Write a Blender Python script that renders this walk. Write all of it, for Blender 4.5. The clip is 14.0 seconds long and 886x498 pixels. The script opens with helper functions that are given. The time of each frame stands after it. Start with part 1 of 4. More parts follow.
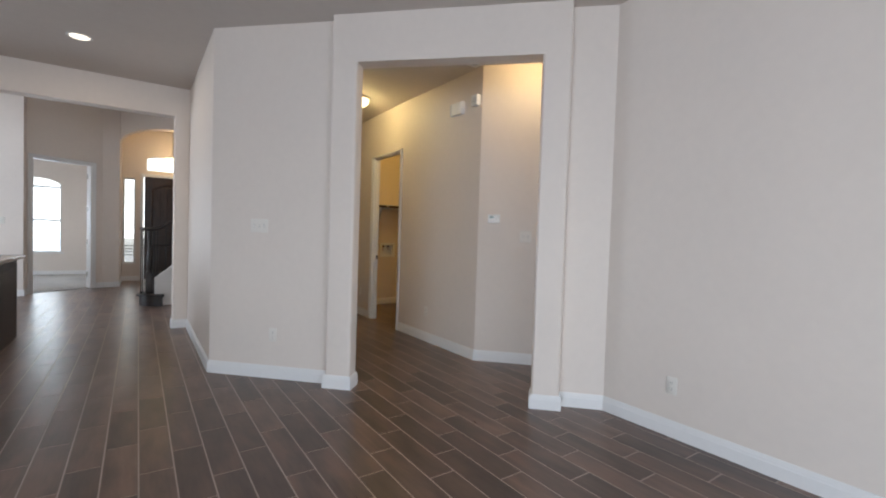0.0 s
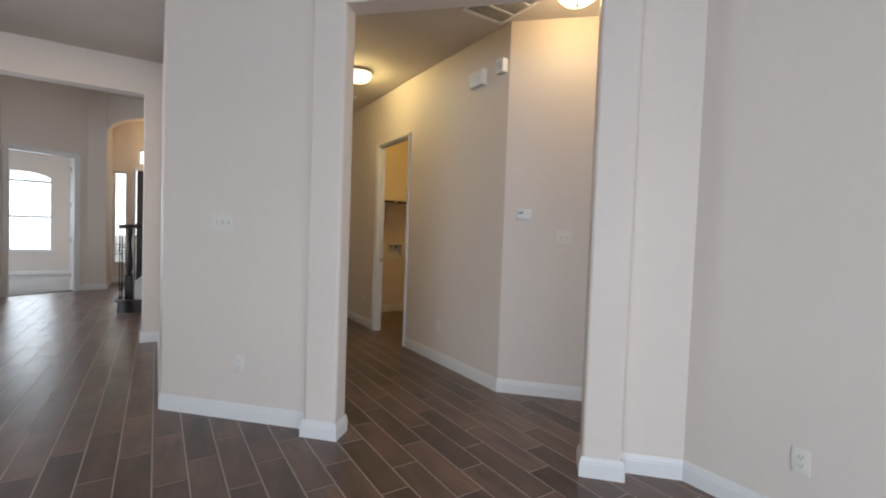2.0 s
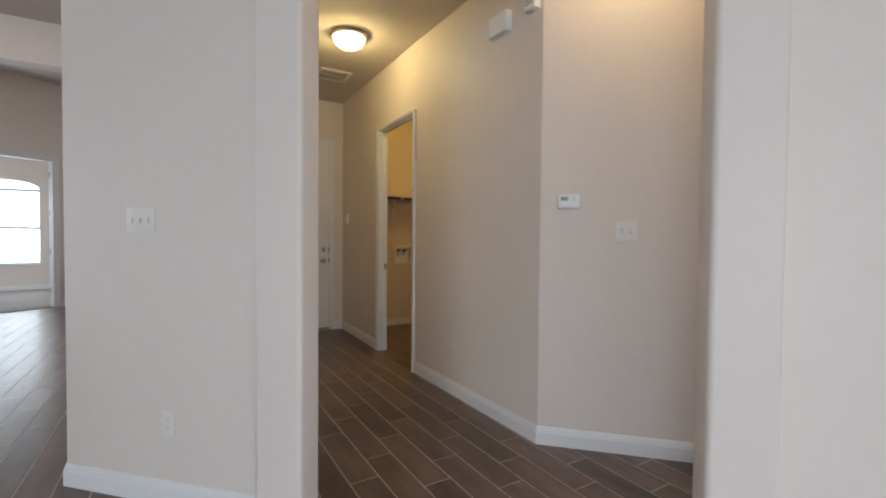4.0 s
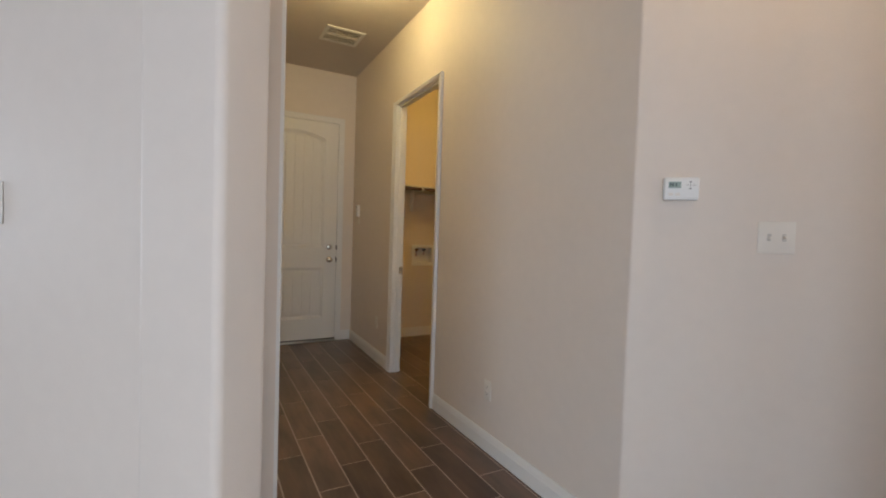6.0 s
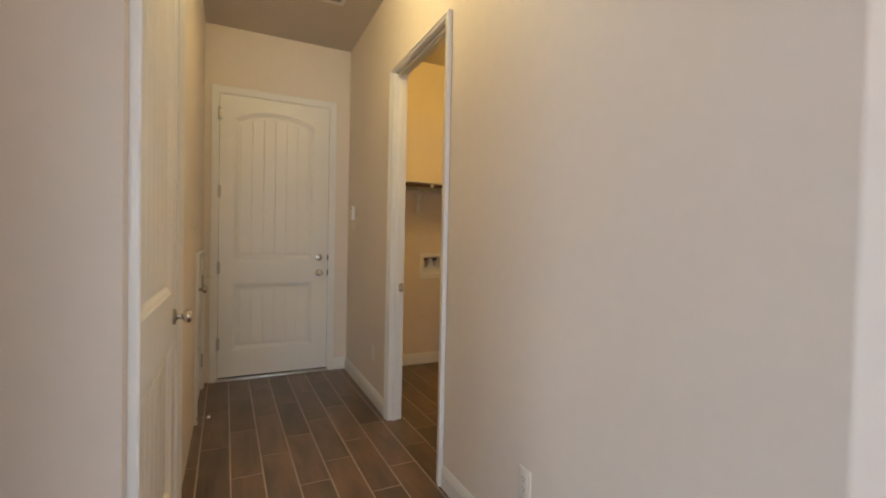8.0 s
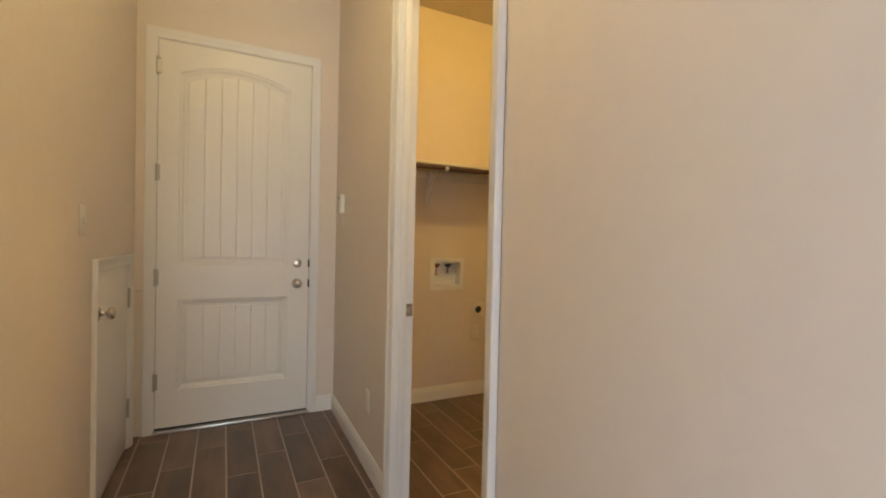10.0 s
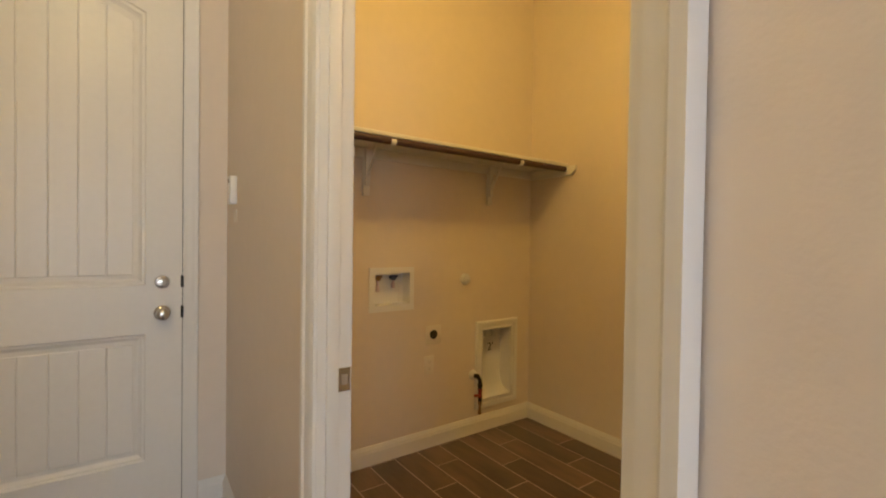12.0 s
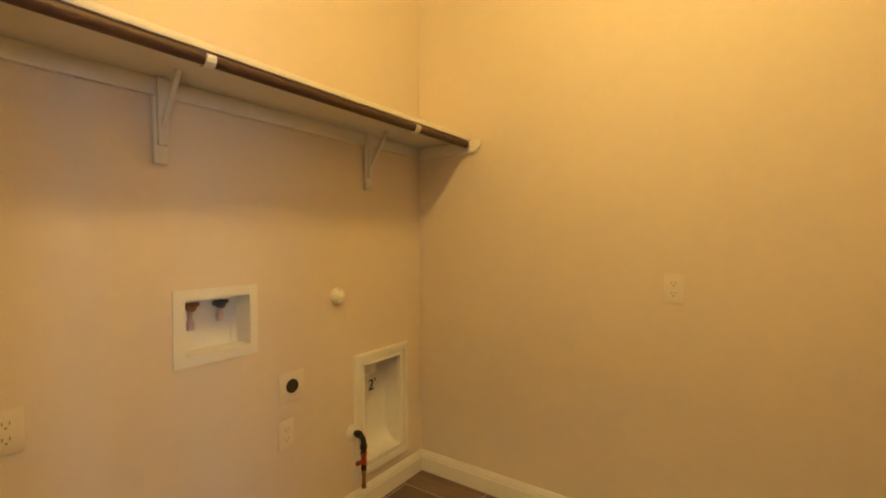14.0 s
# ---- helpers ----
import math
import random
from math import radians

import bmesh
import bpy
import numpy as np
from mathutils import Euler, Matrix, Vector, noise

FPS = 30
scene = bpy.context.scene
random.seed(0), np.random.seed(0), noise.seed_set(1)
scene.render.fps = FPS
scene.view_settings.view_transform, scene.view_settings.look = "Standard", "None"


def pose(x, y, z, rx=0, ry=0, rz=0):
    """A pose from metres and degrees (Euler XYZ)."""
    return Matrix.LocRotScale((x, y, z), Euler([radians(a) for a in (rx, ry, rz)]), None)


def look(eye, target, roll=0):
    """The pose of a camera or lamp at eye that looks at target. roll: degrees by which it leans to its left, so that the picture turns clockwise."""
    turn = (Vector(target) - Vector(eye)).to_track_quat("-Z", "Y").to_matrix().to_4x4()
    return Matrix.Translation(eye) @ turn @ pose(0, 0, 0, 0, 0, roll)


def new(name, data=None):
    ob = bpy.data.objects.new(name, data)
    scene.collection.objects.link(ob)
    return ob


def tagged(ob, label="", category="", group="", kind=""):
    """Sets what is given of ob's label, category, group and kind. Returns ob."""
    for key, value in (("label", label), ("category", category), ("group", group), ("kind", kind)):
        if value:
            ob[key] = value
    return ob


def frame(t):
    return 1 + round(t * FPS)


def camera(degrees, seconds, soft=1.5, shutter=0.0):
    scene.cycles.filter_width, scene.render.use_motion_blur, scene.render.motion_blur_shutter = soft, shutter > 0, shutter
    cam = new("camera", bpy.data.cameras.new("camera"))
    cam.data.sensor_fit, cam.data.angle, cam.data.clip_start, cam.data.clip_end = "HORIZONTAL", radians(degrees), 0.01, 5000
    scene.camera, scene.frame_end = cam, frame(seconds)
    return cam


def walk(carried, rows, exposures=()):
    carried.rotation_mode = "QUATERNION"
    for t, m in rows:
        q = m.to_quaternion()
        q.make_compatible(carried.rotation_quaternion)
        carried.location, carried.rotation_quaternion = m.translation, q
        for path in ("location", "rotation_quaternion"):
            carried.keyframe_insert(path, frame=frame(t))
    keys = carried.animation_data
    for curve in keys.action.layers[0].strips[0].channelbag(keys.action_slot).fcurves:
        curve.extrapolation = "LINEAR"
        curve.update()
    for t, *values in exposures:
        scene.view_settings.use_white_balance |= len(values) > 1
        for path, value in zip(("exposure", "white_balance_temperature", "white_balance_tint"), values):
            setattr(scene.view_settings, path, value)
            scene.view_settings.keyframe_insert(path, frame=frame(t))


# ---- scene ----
cam = camera(90.0, 14.0, soft=2.0)
PATH = [
    (0, (0.04, 0.905, 1.267), (1.175, 2.551, 1.208), 1.8),
    (0.5, (0.161, 1.102, 1.274), (1.274, 2.763, 1.217), 1.7),
    (1, (0.285, 1.292, 1.268), (1.374, 2.969, 1.21), 1.4),
    (1.5, (0.412, 1.473, 1.269), (1.488, 3.158, 1.205), 1.7),
    (2, (0.53, 1.667, 1.279), (1.616, 3.344, 1.212), 2.0),
    (2.5, (0.63, 1.874, 1.283), (1.731, 3.542, 1.219), 1.4),
    (3, (0.766, 2.067, 1.263), (1.846, 3.75, 1.2), 0.9),
    (5.5, (1.351, 3.064, 1.236), (2.319, 4.813, 1.189), 1.6),
    (6, (1.427, 3.263, 1.263), (2.38, 5.019, 1.19), 1.9),
    (6.5, (1.546, 3.468, 1.245), (2.491, 5.23, 1.197), 1.0),
    (7, (1.675, 3.651, 1.265), (2.597, 5.425, 1.221), 0.8),
    (9.5, (2.145, 4.776, 1.229), (3.0, 6.583, 1.188), 1.8),
    (10, (2.216, 5.026, 1.232), (3.103, 6.818, 1.2), 1.3),
    (10.5, (2.29, 5.253, 1.239), (3.207, 7.031, 1.216), 0.7),
    (11, (2.366, 5.461, 1.24), (3.339, 7.208, 1.219), 0.5),
    (11.5, (2.447, 5.692, 1.247), (3.524, 7.377, 1.218), 0.9),
    (12, (2.544, 5.887, 1.258), (3.708, 7.514, 1.226), 0.8),
    (12.5, (2.652, 6.125, 1.251), (3.93, 7.663, 1.237), 1.0),
    (13, (2.733, 6.335, 1.269), (4.164, 7.731, 1.242), 0.8),
    (13.5, (2.85, 6.51, 1.27), (4.419, 7.75, 1.235), 0.0),
    (14, (2.989, 6.617, 1.262), (4.627, 7.765, 1.226), -0.4),
]
walk(cam, [(t, look(e, g, r)) for t, e, g, r in PATH], exposures=[(0.0, -0.68), (3.0, -0.68), (6.5, -0.38), (9.5, 0.22), (11.5, 0.30), (12.5, 0.40), (13.0, 0.54), (13.5, 0.68), (14.0, 0.90)])

# ---- daylight ----
world = bpy.data.worlds.new("sky")
scene.world = world
world.use_nodes = True
sky = world.node_tree.nodes.new("ShaderNodeTexSky")
sky.sky_type, sky.sun_disc = "NISHITA", False
sky.sun_elevation, sky.sun_rotation = radians(38), radians(200)
world.node_tree.nodes["Background"].inputs["Strength"].default_value = 0.15
world.node_tree.links.new(sky.outputs[0], world.node_tree.nodes["Background"].inputs["Color"])
sun = new("sun", bpy.data.lights.new("sun", "SUN"))
sun.data.energy, sun.data.angle, sun.data.color = 2.6, radians(10), (1.0, 0.96, 0.9)
sun.matrix_world = look((-3, -8, 8), (0, 0, 0))

WARM = (1.0, 0.635, 0.14)
DAY = (0.725, 0.865, 1.05)


def daylight_panel(x, y, z, rz, w, h, watts, down=34, name="daylight_area"):
    """Area lamp of sky light in an opening, a window or one added unseen, shining along local -Y turned by rz, tipped
    down as the sky above the horizon shines.
    """
    data = bpy.data.lights.new(name, "AREA")
    data.shape, data.size, data.size_y, data.energy, data.color = "RECTANGLE", w, h, watts, DAY
    ob = new(name, data)
    ob.matrix_world = pose(x, y, z, 0, 0, rz) @ pose(0, 0, 0, -90 + down, 0, 0)
    return ob


def bulb(x, y, z, watts, radius=0.06, tone=WARM, name="bulb"):
    data = bpy.data.lights.new(name, "POINT")
    data.energy, data.color, data.shadow_soft_size = watts, tone, radius
    ob = new(name, data)
    ob.location = (x, y, z)
    return ob


daylight_panel(0.6, -3.9, 1.5, 180, 2.6, 1.9, 200)
daylight_panel(-2.6, -3.9, 1.5, 180, 2.6, 1.9, 120)
daylight_panel(-4.9, -1.6, 1.2, 90, 3.2, 2.2, 420, down=22)
# added fill from an unseen west opening, to brighten the foyer walls
daylight_panel(-4.9, 9.6, 1.6, 90, 1.8, 1.6, 230, down=0)
daylight_panel(4.63, 2.15, 1.5, 225, 0.9, 1.55, 22)
daylight_panel(-2.27, 15.50, 1.5, 0, 1.6, 1.9, 52, down=10)
# unseen fill lamp added on the west side to lift the study
daylight_panel(-4.9, 13.6, 1.6, 90, 1.6, 1.6, 110)
bulb(2.34, 6.26, 2.915, 24, 0.05, (1.0, 0.80, 0.36))
bulb(2.93, 3.79, 2.915, 15, 0.05, (1.0, 0.74, 0.38))
bulb(3.62, 6.80, 2.86, 12.5, 0.13)
bulb(3.82, 6.80, 2.86, 12.5, 0.13)
bulb(0.69, 13.0, 2.80, 12, 0.08, (1.0, 0.74, 0.40))
can_data = bpy.data.lights.new("downlight_lamp", "AREA")
can_data.shape, can_data.size, can_data.energy, can_data.color = "DISK", 0.13, 10, (1.0, 0.82, 0.6)
new("downlight_lamp", can_data).location = (-0.42, 6.25, 2.988)

# ---- materials ----


def material(name, build):
    m = bpy.data.materials.new(name)
    m.use_nodes = True
    nt = m.node_tree
    build(nt, nt.nodes["Principled BSDF"])
    return m


def node(nt, kind, **sets):
    n = nt.nodes.new(kind)
    for key, value in sets.items():
        if key in n.inputs:
            n.inputs[key].default_value = value
    return n


def ramp_node(nt, source, stops):
    r = nt.nodes.new("ShaderNodeValToRGB")
    e = r.color_ramp.elements
    e[0].position, e[0].color = stops[0][0], (*stops[0][1], 1)
    e[1].position, e[1].color = stops[-1][0], (*stops[-1][1], 1)
    for p, c in stops[1:-1]:
        e.new(p).color = (*c, 1)
    nt.links.new(source, r.inputs[0])
    return r


def plain(name, colour, rough, metal=0.0, grain=30.0, vary=0.06, bump=0.0, bump_scale=200.0, spec=0.5):
    """A surface with faint variation at two scales, and fine relief."""
    def build(nt, p):
        geo = nt.nodes.new("ShaderNodeNewGeometry")
        a = node(nt, "ShaderNodeTexNoise", Scale=grain, Detail=4.0)
        b = node(nt, "ShaderNodeTexNoise", Scale=1.7, Detail=3.0)
        mix = nt.nodes.new("ShaderNodeMath")
        mix.operation = "ADD"
        nt.links.new(geo.outputs["Position"], a.inputs["Vector"])
        nt.links.new(geo.outputs["Position"], b.inputs["Vector"])
        half = nt.nodes.new("ShaderNodeMath")
        half.operation = "MULTIPLY"
        half.inputs[1].default_value = 0.5
        nt.links.new(a.outputs["Fac"], mix.inputs[0])
        nt.links.new(b.outputs["Fac"], mix.inputs[1])
        nt.links.new(mix.outputs[0], half.inputs[0])
        lo = tuple(c * (1 - vary) for c in colour)
        hi = tuple(min(1, c * (1 + vary)) for c in colour)
        r = ramp_node(nt, half.outputs[0], [(0.3, lo), (0.7, hi)])
        nt.links.new(r.outputs[0], p.inputs["Base Color"])
        p.inputs["Roughness"].default_value = rough
        p.inputs["Metallic"].default_value = metal
        p.inputs["Specular IOR Level"].default_value = spec
        if bump:
            n = node(nt, "ShaderNodeTexNoise", Scale=bump_scale, Detail=2.0)
            nt.links.new(geo.outputs["Position"], n.inputs["Vector"])
            k = node(nt, "ShaderNodeBump", Strength=bump, Distance=0.002)
            nt.links.new(n.outputs["Fac"], k.inputs["Height"])
            nt.links.new(k.outputs["Normal"], p.inputs["Normal"])
    return material(name, build)


def wood_tile(name, per_island):
    """Porcelain planks printed as brown scraped wood, each with its own tone."""
    def build(nt, p):
        geo = nt.nodes.new("ShaderNodeNewGeometry")
        if per_island:
            rnd = geo.outputs["Random Per Island"]
        else:
            rnd = nt.nodes.new("ShaderNodeObjectInfo").outputs["Random"]
        shift = nt.nodes.new("ShaderNodeVectorMath")
        shift.operation = "MULTIPLY_ADD"
        shift.inputs[1].default_value = (1, 1, 1)
        comb = nt.nodes.new("ShaderNodeCombineXYZ")
        times = nt.nodes.new("ShaderNodeMath")
        times.operation = "MULTIPLY"
        times.inputs[1].default_value = 37.0
        nt.links.new(rnd, times.inputs[0])
        nt.links.new(times.outputs[0], comb.inputs[0])
        nt.links.new(times.outputs[0], comb.inputs[1])
        nt.links.new(geo.outputs["Position"], shift.inputs[0])
        nt.links.new(comb.outputs[0], shift.inputs[2])
        stretch = nt.nodes.new("ShaderNodeMapping")
        stretch.inputs["Scale"].default_value = (26, 2.2, 1)
        nt.links.new(shift.outputs[0], stretch.inputs["Vector"])
        grain = node(nt, "ShaderNodeTexNoise", Scale=1.6, Detail=7.0, Roughness=0.62, Distortion=0.6)
        nt.links.new(stretch.outputs[0], grain.inputs["Vector"])
        broad = nt.nodes.new("ShaderNodeMapping")
        broad.inputs["Scale"].default_value = (7, 2.0, 1)
        nt.links.new(shift.outputs[0], broad.inputs["Vector"])
        cloud = node(nt, "ShaderNodeTexNoise", Scale=1.1, Detail=3.0)
        nt.links.new(broad.outputs[0], cloud.inputs["Vector"])
        g = ramp_node(nt, grain.outputs["Fac"], [(0.28, (0.072, 0.046, 0.037)), (0.5, (0.115, 0.076, 0.061)), (0.72, (0.168, 0.114, 0.090))])
        c = ramp_node(nt, cloud.outputs["Fac"], [(0.34, (0.056, 0.037, 0.031)), (0.5, (0.107, 0.072, 0.058)), (0.66, (0.170, 0.108, 0.083))])
        m1 = nt.nodes.new("ShaderNodeMixRGB")
        m1.inputs[0].default_value = 0.62
        nt.links.new(g.outputs[0], m1.inputs[1])
        nt.links.new(c.outputs[0], m1.inputs[2])
        tone = nt.nodes.new("ShaderNodeMapRange")
        tone.inputs["To Min"].default_value, tone.inputs["To Max"].default_value = 0.80, 1.50
        nt.links.new(rnd, tone.inputs["Value"])
        hsv = nt.nodes.new("ShaderNodeHueSaturation")
        hsv.inputs["Saturation"].default_value = 1.08
        nt.links.new(tone.outputs[0], hsv.inputs["Value"])
        nt.links.new(m1.outputs[0], hsv.inputs["Color"])
        nt.links.new(hsv.outputs[0], p.inputs["Base Color"])
        rr = nt.nodes.new("ShaderNodeMapRange")
        rr.inputs["To Min"].default_value, rr.inputs["To Max"].default_value = 0.24, 0.37
        p.inputs["Specular IOR Level"].default_value = 0.6
        nt.links.new(grain.outputs["Fac"], rr.inputs["Value"])
        nt.links.new(rr.outputs[0], p.inputs["Roughness"])
        wave = nt.nodes.new("ShaderNodeMapping")
        wave.inputs["Scale"].default_value = (34, 9, 1)
        nt.links.new(shift.outputs[0], wave.inputs["Vector"])
        hand = node(nt, "ShaderNodeTexNoise", Scale=1.0, Detail=3.0)
        nt.links.new(wave.outputs[0], hand.inputs["Vector"])
        k = node(nt, "ShaderNodeBump", Strength=0.28, Distance=0.003)
        nt.links.new(hand.outputs["Fac"], k.inputs["Height"])
        nt.links.new(k.outputs["Normal"], p.inputs["Normal"])
    return material(name, build)


def dark_wood(name, lo, hi, rough, axis):
    def build(nt, p):
        geo = nt.nodes.new("ShaderNodeNewGeometry")
        mp = nt.nodes.new("ShaderNodeMapping")
        mp.inputs["Scale"].default_value = axis
        nt.links.new(geo.outputs["Position"], mp.inputs["Vector"])
        n = node(nt, "ShaderNodeTexNoise", Scale=2.0, Detail=6.0, Distortion=0.8)
        nt.links.new(mp.outputs[0], n.inputs["Vector"])
        r = ramp_node(nt, n.outputs["Fac"], [(0.3, lo), (0.7, hi)])
        nt.links.new(r.outputs[0], p.inputs["Base Color"])
        p.inputs["Roughness"].default_value = rough
        k = node(nt, "ShaderNodeBump", Strength=0.15, Distance=0.001)
        nt.links.new(n.outputs["Fac"], k.inputs["Height"])
        nt.links.new(k.outputs["Normal"], p.inputs["Normal"])
    return material(name, build)


def glow(name, colour, strength):
    def build(nt, p):
        p.inputs["Base Color"].default_value = (0.9, 0.88, 0.82, 1)
        p.inputs["Roughness"].default_value = 0.3
        p.inputs["Emission Color"].default_value = (*colour, 1)
        p.inputs["Emission Strength"].default_value = strength
    return material(name, build)


def clear_glass(name):
    def build(nt, p):
        p.inputs["Base Color"].default_value = (0.95, 0.98, 0.97, 1)
        p.inputs["Transmission Weight"].default_value = 1.0
        p.inputs["Roughness"].default_value = 0.01
        p.inputs["IOR"].default_value = 1.45
    return material(name, build)


PAINT = plain("greige_wall_paint", (0.735, 0.648, 0.572), 0.55, grain=18, vary=0.025, bump=0.18, bump_scale=160, spec=0.45)
CEIL = plain("textured_ceiling_paint", (0.62, 0.56, 0.51), 0.8, grain=14, vary=0.03, bump=0.55, bump_scale=55, spec=0.2)
TRIM = plain("white_semigloss_trim", (0.77, 0.75, 0.725), 0.38, grain=25, vary=0.02, bump=0.05, bump_scale=90)
DOOR = plain("white_door_paint", (0.775, 0.75, 0.72), 0.36, grain=40, vary=0.025, bump=0.10, bump_scale=240)
PLASTIC = plain("white_plastic", (0.80, 0.79, 0.77), 0.35, grain=60, vary=0.015)
PLATE = plain("ivory_white_plate", (0.765, 0.71, 0.64), 0.35, grain=60, vary=0.015)
GROUT = plain("tan_grout", (0.47, 0.395, 0.35), 0.9, grain=120, vary=0.2, bump=0.3, bump_scale=400)
NICKEL = plain("satin_nickel", (0.60, 0.56, 0.51), 0.27, metal=1.0, grain=90, vary=0.05)
STEEL = plain("dull_hinge_steel", (0.45, 0.42, 0.38), 0.4, metal=1.0, grain=90, vary=0.08)
BRASS = plain("aged_brass", (0.36, 0.21, 0.115), 0.38, metal=0.9, grain=90, vary=0.12)
BRONZE = plain("oil_rubbed_bronze", (0.085, 0.048, 0.036), 0.34, metal=0.6, grain=60, vary=0.15)
IRON = plain("black_iron", (0.02, 0.018, 0.017), 0.45, metal=0.4, grain=80, vary=0.2)
BLACK = plain("black_rubber", (0.012, 0.012, 0.012), 0.6, grain=80, vary=0.2)
DUCT = plain("galvanised_duct", (0.52, 0.52, 0.52), 0.45, metal=0.7, grain=40, vary=0.1)
RED = plain("red_valve_plastic", (0.30, 0.035, 0.022), 0.42, grain=60, vary=0.1)
BLUE = plain("blue_valve_metal", (0.08, 0.09, 0.14), 0.35, metal=0.5, grain=60, vary=0.1)
ROD = plain("dark_brown_rod", (0.070, 0.034, 0.033), 0.5, metal=0.0, grain=60, vary=0.15)
PRONG = plain("dark_outlet_slot", (0.30, 0.27, 0.24), 0.6, grain=60, vary=0.1)
SLOT = plain("shaded_slot", (0.55, 0.51, 0.47), 0.6, grain=60, vary=0.1)
PINKISH = plain("pale_pink_cap", (0.58, 0.44, 0.48), 0.35, grain=60, vary=0.05)
GREY = plain("grey_slot", (0.22, 0.20, 0.185), 0.6, grain=60, vary=0.1)
LCD = plain("green_grey_display", (0.27, 0.34, 0.29), 0.2, grain=60, vary=0.03)
LCD_DARK = plain("dark_display_digits", (0.06, 0.085, 0.075), 0.25, grain=60, vary=0.05)
CARPET = plain("beige_carpet", (0.40, 0.37, 0.34), 0.95, grain=350, vary=0.22, bump=0.8, bump_scale=700)
STONE = plain("granite_counter", (0.42, 0.36, 0.30), 0.2, grain=160, vary=0.45)
ALU = plain("aluminium_sill", (0.62, 0.61, 0.58), 0.35, metal=0.9, grain=60, vary=0.06)
GROUND = plain("pale_ground", (0.58, 0.56, 0.52), 0.95, grain=3, vary=0.25)
ESPRESSO = dark_wood("espresso_wood", (0.008, 0.005, 0.0035), (0.028, 0.016, 0.011), 0.42, (30, 30, 3))
DOORWOOD = dark_wood("stained_alder_door", (0.012, 0.007, 0.005), (0.050, 0.026, 0.016), 0.4, (22, 22, 2.2))
TILE = wood_tile("wood_look_tile", False)
TILE_FAR = wood_tile("wood_look_tile_field", True)
BULB = glow("lit_alabaster_glass", (1.0, 0.74, 0.42), 5.0)
CANLIT = glow("lit_downlight_lens", (1.0, 0.84, 0.66), 4.0)
GLASS = clear_glass("window_glass")

# ---- mesh helpers ----


def link(name, bm, mat, parent=None, label="", smooth=False):
    bmesh.ops.recalc_face_normals(bm, faces=bm.faces)
    me = bpy.data.meshes.new(name)
    bm.to_mesh(me)
    bm.free()
    me.materials.append(mat)
    if smooth:
        me.shade_smooth()
        me.set_sharp_from_angle(angle=radians(38))
    ob = new(name, me)
    ob.parent = parent
    if label:
        ob["label"] = label
    return ob


def part(name, bm, mat, parent, label="", smooth=True):
    return link(name, bm, mat, parent, label, smooth)


def thing(name, m, label, category, group="", kind=""):
    ob = new(name)
    ob.empty_display_size = 0.05
    ob.matrix_world = m
    return tagged(ob, label, category, group, kind)


def add_box(bm, x0, x1, y0, y1, z0, z1, bevel=0.0, segs=2):
    vs = [bm.verts.new((x, y, z)) for z in (z0, z1) for x, y in ((x0, y0), (x1, y0), (x1, y1), (x0, y1))]
    fs = [bm.faces.new([vs[i] for i in f]) for f in ((3, 2, 1, 0), (4, 5, 6, 7), (0, 1, 5, 4), (1, 2, 6, 5), (2, 3, 7, 6), (3, 0, 4, 7))]
    if bevel:
        es = {e for f in fs for e in f.edges}
        bmesh.ops.bevel(bm, geom=list(es), offset=bevel, segments=segs, affect="EDGES", profile=0.5)
    return bm


def box(x0, x1, y0, y1, z0, z1, bevel=0.0, segs=2):
    return add_box(bmesh.new(), x0, x1, y0, y1, z0, z1, bevel, segs)


def rounded(poly, radii, n=5):
    """The outline with its corners rounded; radii by index."""
    out = []
    for i, p in enumerate(poly):
        r = radii.get(i, 0)
        p = Vector(p)
        if not r:
            out.append(p)
            continue
        a, b = (Vector(poly[i - 1]) - p).normalized(), (Vector(poly[(i + 1) % len(poly)]) - p).normalized()
        half = a.angle(b) / 2
        d = r / math.tan(half)
        c = p + (a + b).normalized() * (r / math.sin(half))
        s, e = p + a * d - c, p + b * d - c
        for k in range(n + 1):
            v = (s * (1 - k / n) + e * (k / n)).normalized() * r
            out.append(c + v)
    return out


def add_prism(bm, poly, z0, z1, radii=None):
    pts = rounded(poly, radii or {})
    lo = [bm.verts.new((p[0], p[1], z0)) for p in pts]
    hi = [bm.verts.new((p[0], p[1], z1)) for p in pts]
    bm.faces.new(lo[::-1])
    bm.faces.new(hi)
    for i in range(len(pts)):
        j = (i + 1) % len(pts)
        bm.faces.new((lo[i], lo[j], hi[j], hi[i]))
    return bm


def prism(poly, z0, z1, radii=None):
    return add_prism(bmesh.new(), poly, z0, z1, radii)


def lathe(profile, n=24, cap=True):
    """Turns (radius, z) pairs about the z axis."""
    bm = bmesh.new()
    rings = []
    for r, z in profile:
        rings.append([bm.verts.new((r * math.cos(2 * math.pi * k / n), r * math.sin(2 * math.pi * k / n), z)) for k in range(n)])
    for a, b in zip(rings, rings[1:]):
        for k in range(n):
            bm.faces.new((a[k], a[(k + 1) % n], b[(k + 1) % n], b[k]))
    if cap:
        bm.faces.new(rings[0][::-1])
        bm.faces.new(rings[-1])
    return bm


def outward(bm, x=0.0, z=0.0, y=0.0):
    """Lays a turned shape so that its +z points out of a wall, along local -Y."""
    bmesh.ops.transform(bm, matrix=pose(x, y, z, 90, 0, 0), verts=bm.verts)
    return bm


